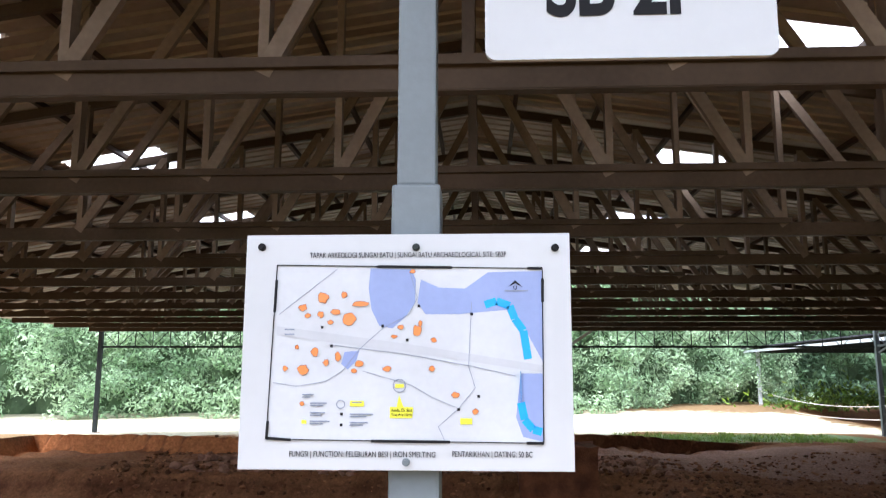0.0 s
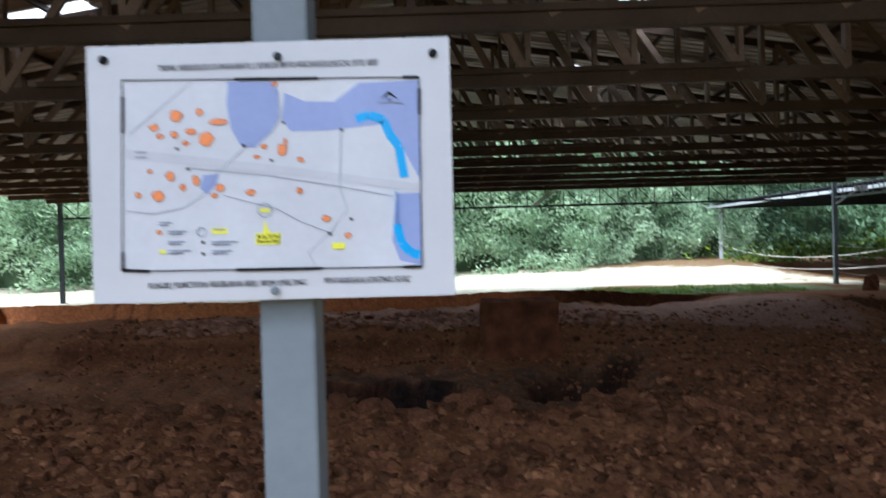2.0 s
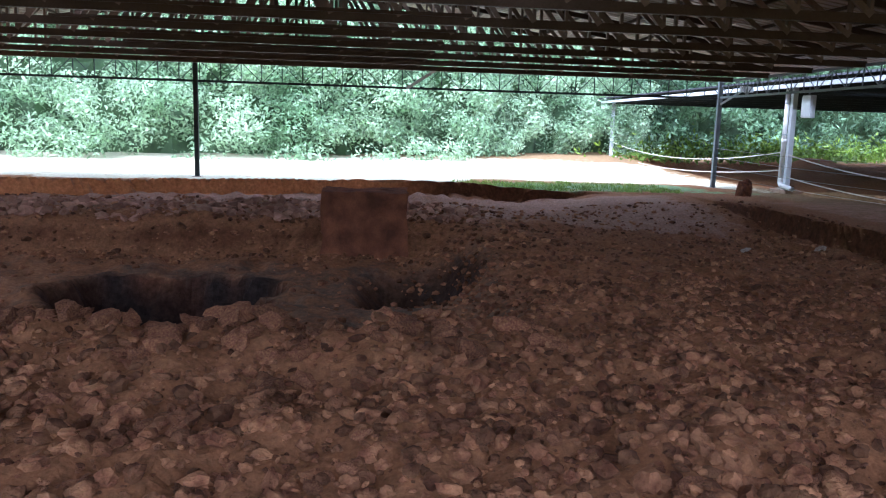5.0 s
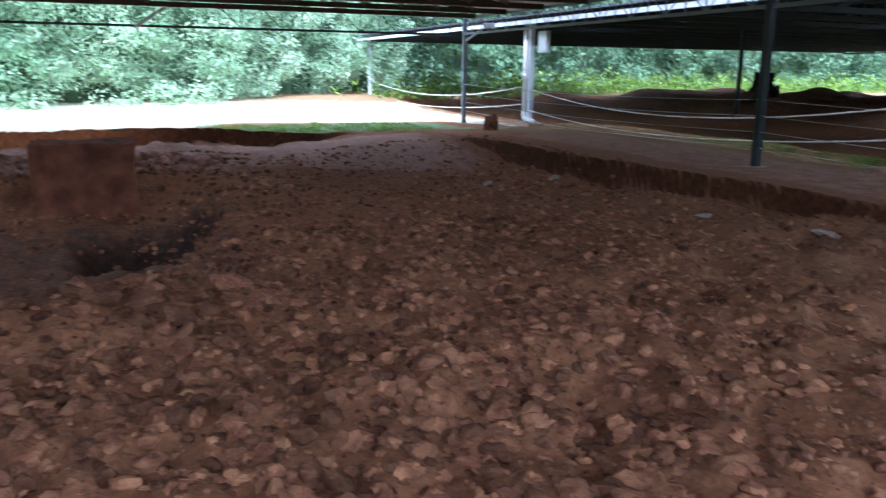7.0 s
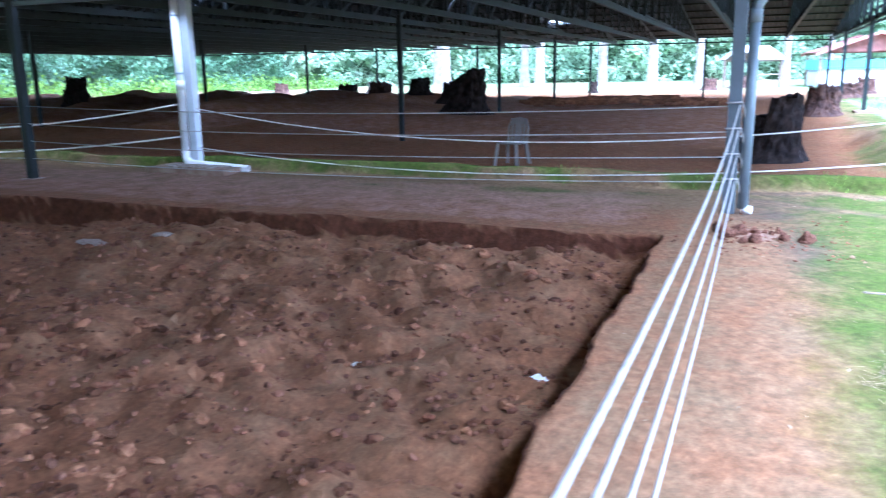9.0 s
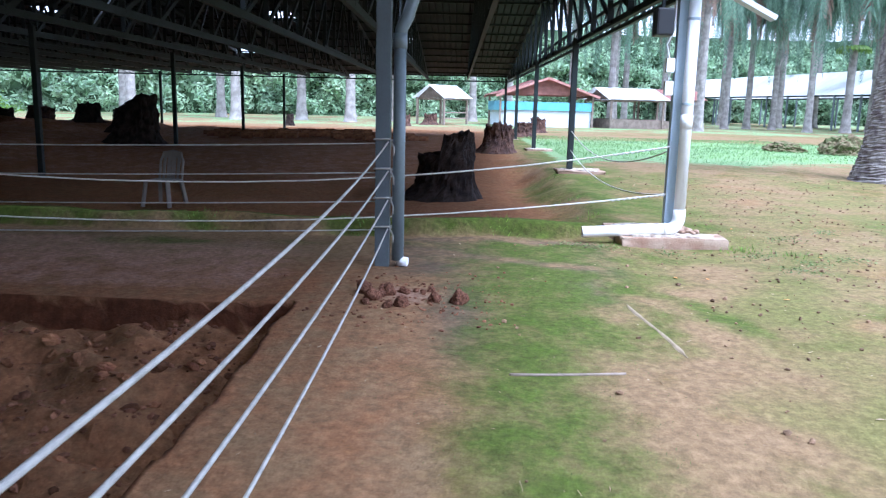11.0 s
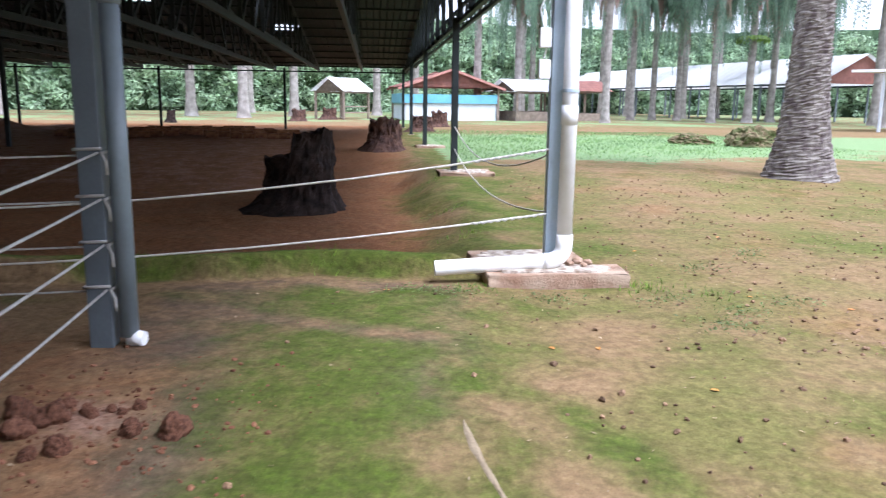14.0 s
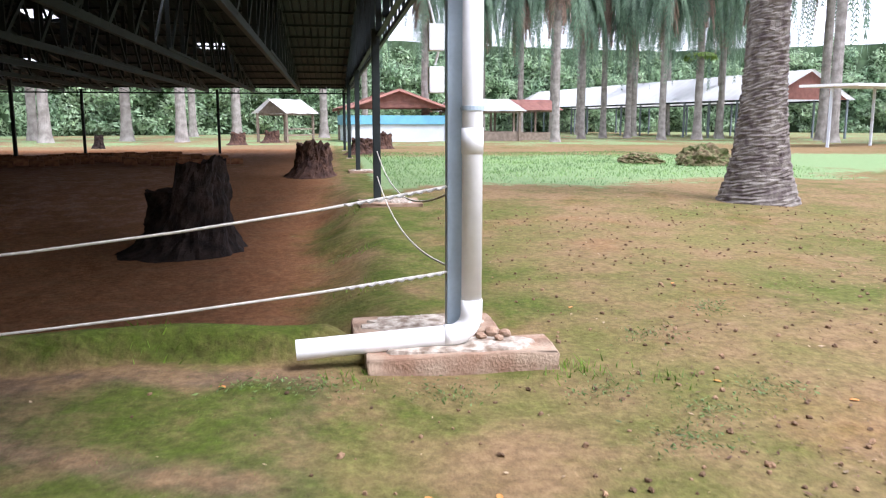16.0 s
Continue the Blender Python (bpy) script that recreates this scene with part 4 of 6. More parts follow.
for u, v, w, h in ((0.245, 0.28, 0.035, 0.05), (0.31, 0.265, 0.018, 0.03), (0.36, 0.305, 0.06, 0.03), (0.185, 0.32, 0.03, 0.03), (0.285, 0.34, 0.035, 0.03), (0.325, 0.37, 0.045, 0.055), (0.24, 0.35, 0.02, 0.03), (0.27, 0.385, 0.02, 0.022), (0.2, 0.355, 0.018, 0.02), (0.225, 0.51, 0.025, 0.04), (0.17, 0.49, 0.014, 0.02), (0.19, 0.585, 0.035, 0.04), (0.135, 0.58, 0.018, 0.022), (0.26, 0.555, 0.02, 0.03), (0.295, 0.53, 0.02, 0.04), (0.36, 0.56, 0.03, 0.035), (0.345, 0.59, 0.02, 0.02), (0.445, 0.58, 0.028, 0.025), (0.58, 0.58, 0.02, 0.025), (0.485, 0.405, 0.018, 0.022), (0.465, 0.445, 0.02, 0.016), (0.535, 0.42, 0.03, 0.05), (0.545, 0.39, 0.012, 0.03), (0.585, 0.46, 0.02, 0.02), (0.52, 0.165, 0.02, 0.02), (0.65, 0.69, 0.024, 0.026), (0.71, 0.757, 0.018, 0.024), (0.19, 0.727, 0.014, 0.018)):
    r = np.random.RandomState(int(u * 1000))
    pts = [(u + w / 2 * math.cos(a) * r.uniform(0.65, 1.15), v + h / 2 * math.sin(a) * r.uniform(0.65, 1.15)) for a in np.linspace(0, 6.28, 13)[:-1]]
    patch(pts, map_orange, 0.0022, "map_building")
    stroke(pts + pts[:1], 0.0009, map_brown, 0.0026, "map_outline")
for u, v in ((0.245, 0.405), (0.275, 0.485), (0.43, 0.4), (0.54, 0.315), (0.505, 0.46), (0.7, 0.35), (0.72, 0.695), (0.31, 0.815), (0.66, 0.75), (0.31, 0.77)):
    patch([(u - 0.004, v - 0.006), (u + 0.004, v - 0.006), (u + 0.004, v + 0.006), (u - 0.004, v + 0.006)], ink, 0.0022, "map_mark")
for a, b in (((0.10, 0.135), (0.915, 0.155)), ((0.915, 0.155), (0.91, 0.885)), ((0.91, 0.885), (0.085, 0.875)), ((0.085, 0.875), (0.10, 0.135))):
    stroke([a, b], 0.0022, ink, 0.0026, "map_border")
for a, b in (((0.41, 0.143), (0.64, 0.149)), ((0.87, 0.154), (0.915, 0.155)), ((0.085, 0.87), (0.16, 0.877)), ((0.40, 0.88), (0.635, 0.882)), ((0.86, 0.885), (0.91, 0.885)), ((0.915, 0.2), (0.914, 0.3)), ((0.1, 0.2), (0.097, 0.34)), ((0.088, 0.8), (0.086, 0.875))):
    stroke([a, b], 0.006, ink, 0.003, "map_border_block")
patch([(0.455, 0.74), (0.525, 0.74), (0.522, 0.785), (0.455, 0.785)], map_yellow, 0.0022, "map_callout")
patch([(0.475, 0.745), (0.482, 0.69), (0.497, 0.745)], map_yellow, 0.0024, "map_callout_tip")
patch([(0.335, 0.715), (0.377, 0.715), (0.377, 0.738), (0.335, 0.738)], map_yellow, 0.0022, "legend_chip")
patch([(0.665, 0.785), (0.7, 0.785), (0.7, 0.81), (0.665, 0.81)], map_yellow, 0.0022, "legend_chip")
patch([(0.19, 0.795), (0.205, 0.795), (0.205, 0.81), (0.19, 0.81)], map_yellow, 0.0022, "legend_chip")
for u, v, rr in ((0.483, 0.652, 0.019), (0.307, 0.73, 0.012)):
    stroke([(u + rr * math.cos(a), v + rr * 1.41 * math.sin(a)) for a in np.linspace(0, 6.284, 25)], 0.0016, map_line, 0.0024, "map_ring")
patch([(0.47, 0.645), (0.496, 0.645), (0.496, 0.66), (0.47, 0.66)], map_yellow, 0.0022, "map_spot")
for u, v, w in ((0.215, 0.725, 0.05), (0.215, 0.735, 0.04), (0.215, 0.765, 0.045), (0.215, 0.775, 0.035), (0.215, 0.80, 0.06), (0.215, 0.81, 0.04), (0.335, 0.77, 0.07), (0.335, 0.78, 0.05), (0.335, 0.805, 0.055), (0.335, 0.815, 0.04), (0.19, 0.69, 0.035), (0.19, 0.7, 0.025), (0.34, 0.722, 0.03), (0.13, 0.415, 0.03), (0.13, 0.435, 0.03), (0.8, 0.25, 0.07)):
    stroke([(u, v), (u + w, v)], 0.0026, map_line, 0.0026, "small_print")
bm = bmesh.new()
for q in ([(0.81, 0.235), (0.832, 0.205), (0.833, 0.218)], [(0.833, 0.218), (0.832, 0.205), (0.857, 0.238)]):
    bm.faces.new([bm.verts.new(mp(u, v, 0.0024)) for u, v in q])
part("north_arrow", bm, ink, sg)
lettering("U", 0.012, mp(0.832, 0.238).x, mp(0, 0.245).z, BY - 0.003, ink, sg, "CENTER")
lettering("TAPAK ARKEOLOGI SUNGAI BATU | SUNGAI BATU ARCHAEOLOGICAL SITE: SB2F", 0.0165, mp(0.2, 0).x, mp(0, 0.103).z, BY - 0.002, ink, sg, width=0.605 * BW)
lettering("FUNGSI | FUNCTION: PELEBURAN BESI | IRON SMELTING", 0.0165, mp(0.155, 0).x, mp(0, 0.945).z, BY - 0.002, ink, sg, width=0.435 * BW)
lettering("PENTARIKHAN | DATING: 50 BC", 0.0165, mp(0.64, 0).x, mp(0, 0.942).z, BY - 0.002, ink, sg, width=0.235 * BW)
lettering("Anda Di Sini", 0.0105, mp(0.459, 0).x, mp(0, 0.76).z, BY - 0.0035, ink, sg, width=0.062 * BW)
lettering("You Are Here", 0.0105, mp(0.459, 0).x, mp(0, 0.778).z, BY - 0.0035, ink, sg, width=0.062 * BW)
for u, v, m in ((0.05, 0.055, ink), (0.955, 0.065, ink), (0.53, 0.06, steel_dark), (0.505, 0.965, steel_grey)):
    p = mp(u, v)
    b = tube(bmesh.new(), [p, p - Vector((0, 0.006, 0))], 0.0085, 12)
    tube(b, [p - Vector((0, 0.006, 0)), p - Vector((0, 0.011, 0))], 0.005, 8)
    part("bolt", b, m, sg)

hs = thing("name_board", "white rounded board with black letters", "sign")
b = bmesh.new()
rad, hx0, hx1, hz0, hz1 = 0.025, -11.735, -11.095, 2.32, 2.655
prof = [(cx + rad * math.cos(a), cz + rad * math.sin(a)) for cx, cz, a0 in ((hx1 - rad, hz1 - rad, 0), (hx0 + rad, hz1 - rad, 1.57), (hx0 + rad, hz0 + rad, 3.14), (hx1 - rad, hz0 + rad, 4.71)) for a in np.linspace(a0, a0 + 1.57, 6)]
f = b.faces.new([b.verts.new((x, -0.15, z)) for x, z in prof])
ex = bmesh.ops.extrude_face_region(b, geom=[f])
bmesh.ops.translate(b, verts=[v for v in ex["geom"] if isinstance(v, bmesh.types.BMVert)], vec=(0, 0.012, 0))
bmesh.ops.recalc_face_normals(b, faces=b.faces[:])
part("panel", b, board_white, hs)
lettering("SB 2F", 0.19, -11.60, 2.425, -0.152, ink, hs, width=0.335, bold=0.006)
for x in (-11.65, -11.17):
    part("hanger", tube(bmesh.new(), [(x, -0.145, 2.62), (x, -0.12, 3.0)], 0.004, 6), steel_dark, hs)

# ---- stones, clods, the block of clay ----
ICO = {}
for lvl in (1, 2):
    b = bmesh.new()
    bmesh.ops.create_icosphere(b, subdivisions=lvl, radius=1.0)
    b.verts.ensure_lookup_table()
    ICO[lvl] = (np.array([v.co[:] for v in b.verts]), np.array([[v.index for v in f.verts] for f in b.faces]))
    b.free()


def many_stones(name, pts, size, seed, lvl, mat, flat=0.7, rough=0.28):
    """Uneven stones of about the given radii at pts, as one mesh."""
    r = np.random.RandomState(seed)
    bv, bf = ICO[lvl]
    n = len(pts)
    dist = 1 + r.uniform(-rough, rough, (n, len(bv), 1))
    sc = np.stack([r.uniform(0.7, 1.35, n), r.uniform(0.7, 1.35, n), r.uniform(0.6, 1.2, n) * flat], -1)[:, None, :]
    v = bv[None] * dist * sc * np.asarray(size)[:, None, None]
    a, t = r.uniform(0, 6.28, n), r.uniform(-0.6, 0.6, n)
    y2 = v[..., 1] * np.cos(t)[:, None] - v[..., 2] * np.sin(t)[:, None]
    z2 = v[..., 1] * np.sin(t)[:, None] + v[..., 2] * np.cos(t)[:, None]
    x3 = v[..., 0] * np.cos(a)[:, None] - y2 * np.sin(a)[:, None]
    y3 = v[..., 0] * np.sin(a)[:, None] + y2 * np.cos(a)[:, None]
    v = np.stack([x3, y3, z2], -1) + np.asarray(pts)[:, None, :]
    f = (bf[None] + (np.arange(n) * len(bv))[:, None, None]).reshape(-1, 3)
    return raw(name, v.reshape(-1, 3), f, mat)


def inside_trench(x, y):
    return (x > -14.8) & (x < -11.4) & (y > 7.4) & (y < 12.2)


rs = np.random.RandomState(7)
N = 34000
px, py = rs.uniform(-19.5, -1.75, N), rs.uniform(0.75, 17.5, N)
dens = 0.42 + 0.58 * sstep(-4.6, -6.5, px - 0.55 * (py - 2.5)) * (0.55 + 0.45 * (waves(px, py, 2.5, 31) > -0.35))
dens = dens * (1 - 0.6 * sstep(13, 15, py)) * (1 - 0.85 * sstep(-9.3, -10.0, px) * sstep(7.4, 8.2, py) * sstep(13.4, 12.6, py))
keep = (rs.uniform(0, 1, N) < dens) & ~inside_trench(px, py)
px, py = px[keep], py[keep]
sz = 0.010 + 0.045 * rs.uniform(0, 1, len(px)) ** 2.8
sz = sz * (1.0 + 0.35 * sstep(-6, -8, px))
# packed middle-sized stones of the rubble bed
N = 15000
qx, qy = rs.uniform(-16.5, -4.2, N), rs.uniform(0.7, 9.5, N)
bed = sstep(-5.7, -8.0, qx - 0.55 * (qy - 2.5) + 0.5 * waves(qx, qy, 1.8, 32)) * (0.5 + 0.5 * sstep(-0.7, 0.3, waves(qx, qy, 1.4, 33)))
bed = bed * (1 - 0.9 * sstep(-9.0, -9.8, qx) * sstep(7.0, 7.6, qy))
keep = (rs.uniform(0, 1, N) < bed) & ~inside_trench(qx, qy)
qx, qy = qx[keep], qy[keep]
qs = 0.012 + 0.062 * rs.uniform(0, 1, len(qx)) ** 2.9
px, py, sz = np.concatenate([px, qx]), np.concatenate([py, qy]), np.concatenate([sz, qs])
P = np.stack([px, py, ground_z(px, py) + sz * 0.22], -1)
near = (py < 5.5) & (px > -13.5)
tagged(new("stone_rubble", many_stones("stone_rubble", P[near], sz[near], 8, 2, laterite_i)), "loose reddish brown laterite rubble in the dug field", "rubble", kind="stuff")
tagged(new("stone_rubble", many_stones("stone_rubble", P[~near], sz[~near], 9, 1, laterite_i)), "loose reddish brown laterite rubble in the dug field", "rubble", kind="stuff")
# crumbs of earth on the bare corner of the field
N = 11000
qx, qy = rs.uniform(-8.5, -1.5, N), 0.6 + 9.0 * rs.uniform(0, 1, N) ** 1.3
keep = rs.uniform(0, 1, N) < (0.25 + 0.75 * sstep(-0.3, 0.6, waves(qx, qy, 1.1, 34)))
qx, qy = qx[keep], qy[keep]
qs = 0.006 + 0.026 * rs.uniform(0, 1, len(qx)) ** 3
tagged(new("earth_crumbs", many_stones("earth_crumbs", np.stack([qx, qy, ground_z(qx, qy) + qs * 0.2], -1), qs, 18, 1, crumb_earth)), "brown crumbs of dry earth in the dug field", "earth crumbs", kind="stuff")
stone_meshes = [many_stones("stone", [(0, 0, 0)], [1.0], 40 + k, 2, laterite) for k in range(8)]
clod_meshes = []
for k in range(8):
    b = bmesh.new()
    bmesh.ops.create_icosphere(b, subdivisions=4, radius=1.0)
    for v in b.verts:
        q = v.co + Vector((7.3 * k, 0, 0))
        v.co *= 1 + 0.38 * noise.noise(q * 1.3) + 0.2 * noise.noise(q * 3.1) + 0.1 * noise.noise(q * 8)
        v.co.z *= 0.72
    clod_meshes.append(mesh_of("clod", b, clod_earth, True))
for k in range(240):
    x, y = rs.uniform(-12.0, -5.0), 0.85 + 4.2 * rs.uniform(0, 1) ** 1.2
    if x - 0.55 * (y - 2.5) > -7.8:
        continue
    s = rs.uniform(0.035, 0.07)
    st = new("stone", stone_meshes[k % 8])
    st.matrix_world = pose(x, y, gz(x, y) + s * 0.25, 0, 0, rs.uniform(0, 360)) @ Matrix.Diagonal((s, s, s, 1))
    tagged(st, "reddish laterite stone lying in the rubble", "stone", "stones in the rubble")
for k in range(18):
    a, d = rs.uniform(0, 6.28), 0.42 * rs.uniform(0, 1) ** 0.55
    x, y, s = -1.2 + 0.85 * d * math.cos(a), -0.3 + 1.0 * d * math.sin(a), 0.02 + 0.045 * rs.uniform(0, 1) ** 1.4
    st = new("clod", clod_meshes[k % 8])
    st.matrix_world = pose(x, y, gz(x, y) + s * 0.5, 0, 0, rs.uniform(0, 360)) @ Matrix.Diagonal((s, s, s * 1.35, 1))
    tagged(st, "red earth clod in a small heap by the post", "clod", "clods by the post")
n = 420
qx, qy = -1.2 + rs.normal(size=n) * 0.42, -0.3 + rs.normal(size=n) * 0.42
qs = 0.004 + 0.014 * rs.uniform(0, 1, n) ** 2.5
tagged(new("earth_crumbs", many_stones("earth_crumbs", np.stack([qx, qy, ground_z(qx, qy) + qs * 0.2], -1), qs, 17, 1, crumb_earth)), "brown crumbs of earth round the clods", "earth crumbs", kind="stuff")
for k in range(90):
    x, y, sz_ = rs.uniform(-15.0, -8.6), rs.normal() * 0.45 + 6.5, rs.uniform(0.06, 0.15)
    st = new("stone", stone_meshes[k % 8])
    st.matrix_world = pose(x, y, gz(x, y) + sz_ * 0.25, 0, 0, rs.uniform(0, 360)) @ Matrix.Diagonal((sz_, sz_, sz_, 1))
    tagged(st, "large reddish laterite stone on the crest of the rubble", "stone", "stones on the crest")
n = 900
sx_, sy_ = rs.uniform(-18.0, -8.0, n), 13.9 + 2.6 * rs.uniform(0, 1, n)
ss_ = 0.03 + 0.13 * rs.uniform(0, 1, n) ** 2
dusty = material("dusty_pale_rubble", (0.36, 0.20, 0.14), 0.95, var=0.4, scale=5, fine=50, bump=0.6, col2=(0.22, 0.11, 0.07), object_random=0.35, island=True, spec=0.12)
tagged(new("pale_rubble", many_stones("pale_rubble", np.stack([sx_, sy_, ground_z(sx_, sy_) + ss_ * 0.2], -1), ss_, 19, 1, dusty)), "dusty pale rubble below the clay face", "rubble", kind="stuff")
blk = box(bmesh.new(), -11.05, -9.55, 13.3, 14.3, -1.0, 0.33)
bmesh.ops.subdivide_edges(blk, edges=blk.edges[:], cuts=9, use_grid_fill=True)
for v in blk.verts:
    v.co += noise.noise_vector(v.co * 1.7) * 0.06 + noise.noise_vector(v.co * 7) * 0.025
tagged(part("clay_block", blk, clay_block, None, "square block of red clay standing in the field"), category="earth block")
for x, y, s in ((-2.5, 12.3, 0.14), (-3.7, 12.6, 0.13), (-2.3, 6.5, 0.13), (-2.6, 8.2, 0.12), (-2.2, 5.6, 0.1)):
    st = new("pale_stone", many_stones("pale_stone", [(0, 0, 0)], [1.0], int(s * 1000 + abs(x) * 7), 2, concrete, 0.3))
    st.matrix_world = pose(x, y, gz(x, y) + 0.02, 0, 0, 40 * x) @ Matrix.Diagonal((s, s * 0.8, s, 1))
    tagged(st, "flat pale stone on the floor of the field", "stone", "pale stones")
ant = many_stones("ant_mound", [(0, 0, 0)], [1.0], 77, 2, clay_block, 1.0)
am = new("termite_mound", ant)
am.matrix_world = pose(-0.33, 19.4, gz(-0.33, 19.4) + 0.1) @ Matrix.Diagonal((0.2, 0.2, 0.3, 1))
tagged(am, "small brown termite mound beside a post", "mound")
for x, y in ((-4.11, 2.23), (-4.26, 0.89)):
    b = bmesh.new()
    bmesh.ops.create_grid(b, x_segments=6, y_segments=4, size=1.0)
    for v in b.verts:
        v.co = Vector((v.co.x * 0.055, v.co.y * 0.03, 0.018 + noise.noise(v.co * 2.3 + Vector((x, y, 0))) * 0.02))
    bmesh.ops.solidify(b, geom=b.faces[:], thickness=0.003)
    pw = part("litter", b, pvc_white, None, "crumpled white plastic scrap on the earth")
    pw.matrix_world = pose(x, y, gz(x, y) + 0.01, 0, 0, 30 * x)
    tagged(pw, category="litter", group="plastic scraps")
stick_pts = [(-2.83 + 0.08 * f, -0.98 - 0.64 * f + 0.02 * math.sin(5 * f)) for f in np.linspace(0, 1, 9)]
stp = part("stick", tube(bmesh.new(), [(x, y, gz(x, y) + 0.004) for x, y in stick_pts], 0.009, 8), wood, None, "thin grey stick lying on the moss", smooth=True)
tagged(stp, category="stick")
sv, sf = [], []
for k, f in enumerate(np.linspace(0, 1, 41)):
    x, y = -1.2 - 1.2 * f, -1.975 - 0.11 * f + 0.015 * math.sin(6 * f)
    w = (0.02 + 0.005 * math.sin(9 * f) + 0.003 * math.sin(31 * f)) * min(1.0, 0.2 + 6 * f, 0.2 + 6 * (1 - f))
    sv += [(x, y + j * w, gz(x, y + j * w) + (0.005 if abs(j) < 1 else -0.004)) for j in (-1, -0.5, 0.5, 1)]
    if k:
        sf += [(4 * k - 4 + j, 4 * k - 3 + j, 4 * k + 1 + j, 4 * k + j) for j in range(3)]
tagged(part("buried_strip", raw("buried_strip", sv, sf, strip_earth, True), strip_earth, None, "pale worn strip half buried in the soil"), category="strip")

# ---- palm stumps ----


def stump(x, y, h, r, seed, mat, label, notch=0.0, edge=(0.05, 0.3)):
    rr = np.random.RandomState(seed)
    n, lv = 72, 20
    ph = rr.uniform(0, 6.28, 6)
    bm = bmesh.new()
    rings = []
    for i in range(lv + 1):
        f = i / lv
        ring = []
        for k in range(n):
            a = 2 * math.pi * k / n
            lump = 0.06 * math.sin(3 * a + ph[0]) + 0.14 * noise.noise((2.2 * math.cos(a) + seed, 2.2 * math.sin(a), 2.5 * f)) + 0.10 * noise.noise((6 * math.cos(a) + seed, 6 * math.sin(a), 7 * f)) + rr.uniform(-0.025, 0.025)
            rad = r * (0.84 + 0.5 * (1 - f) ** 5 + 0.45 * max(0.0, math.cos(a - 1.7)) * (1 - f) ** 2.5 + lump)
            c = math.cos(a - 4.55)
            horn = notch * float(sstep(*edge, c)) * (0.95 + 0.22 * noise.noise((3 * math.cos(a), 3 * math.sin(a), seed)) + 0.15 * noise.noise((9 * math.cos(a), 9 * math.sin(a), seed)))
            top = h * (0.74 + 0.03 * math.sin(a + ph[3]) + (0.03 if notch else 0.16) * noise.noise((2.5 * math.cos(a) + seed, 2.5 * math.sin(a), 9.1)) + (0.0 if notch else 0.05) * noise.noise((7 * math.cos(a) + seed, 7 * math.sin(a), 4.1)) + horn + rr.uniform(-0.008, 0.008))
            ring.append(bm.verts.new((rad * math.cos(a), rad * math.sin(a), f * top - 0.05)))
        rings.append(ring)
    inner = [bm.verts.new((v.co.x * 0.8, v.co.y * 0.8, v.co.z - 0.04)) for v in rings[-1]]
    deep = [bm.verts.new((v.co.x * 0.45, v.co.y * 0.45, h * 0.62)) for v in rings[-1]]
    rings += [inner, deep]
    for a, c in zip(rings, rings[1:]):
        for k in range(n):
            bm.faces.new((a[k], a[(k + 1) % n], c[(k + 1) % n], c[k]))
    bm.faces.new(deep)
    ob = part("palm_stump", bm, mat, None, label)
    ob.location = (x, y, gz(x, y))
    return tagged(ob, category="tree stump", group="palm stumps")


stump(7.45, -0.5, 1.2, 0.58, 3, stump_dark, "charred jagged palm stump on bare earth", 0.3, (-0.2, 0.0))
stump(16.9, -1.9, 1.15, 0.5, 4, stump_brown, "brown weathered palm stump near the grass edge")
stump(16.6, 9.0, 1.45, 0.68, 5, stump_dark, "tall dark palm stump under the roof", 0.34, (-0.9, 1.0))
for x, y, h, r, sd, m in ((43, 2.8, 0.95, 0.45, 6, stump_brown), (49, 1.3, 1.05, 0.5, 7, stump_brown), (38, 9.0, 0.9, 0.24, 8, stump_dark), (21.8, 11.6, 1.15, 0.5, 9, stump_dark), (37, 30, 1.0, 0.5, 10, stump_brown), (30, 21, 1.1, 0.6, 11, stump_dark), (38, 23.5, 1.0, 0.4, 12, stump_dark), (19.7, 30.0, 1.3, 0.5, 13, stump_dark), (27, 17.5, 1.2, 0.6, 14, stump_brown), (25, 14.5, 1.0, 0.5, 15, stump_dark), (35.6, -5.0, 1.1, 0.45, 16, stump_brown), (28.8, -3.7, 0.9, 0.5, 17, stump_brown), (14, 24, 1.0, 0.5, 18, stump_dark)):
    stump(x, y, h, r, sd, m, "old palm stump standing in the dug field")
# low rows of laterite bricks
brick_me = mesh_of("brick", box(bmesh.new(), -0.19, 0.19, -0.1, 0.1, -0.09, 0.09, 0.015), laterite)
for j, (x, y, ang, cnt) in enumerate(((22.5, 2.4, 100, 9), (23.6, 3.2, 95, 10), (24.6, 4.2, 100, 12), (22.8, 5.8, 98, 9), (25.4, 7.0, 90, 12), (24.0, 8.0, 96, 8), (26.6, 5.2, 94, 10), (21.0, 6.9, 100, 8))):
    rowt = thing("brick_row", "low row of old laterite bricks in the soil", "brick row", pose(x, y, gz(x, y) + 0.17, 0, 0, ang), group="brick rows")
    for k in range(cnt):
        p = part("brick", brick_me, laterite, rowt)
        p.matrix_basis = pose((k - cnt / 2) * 0.4, rs.uniform(-0.05, 0.05), rs.uniform(-0.03, 0.05), 0, 0, rs.uniform(-7, 7))
mossy = material("mossy_rock", (0.17, 0.125, 0.075), 0.95, var=0.5, scale=4, fine=30, bump=0.8, col2=(0.07, 0.09, 0.03), spec=0.12)
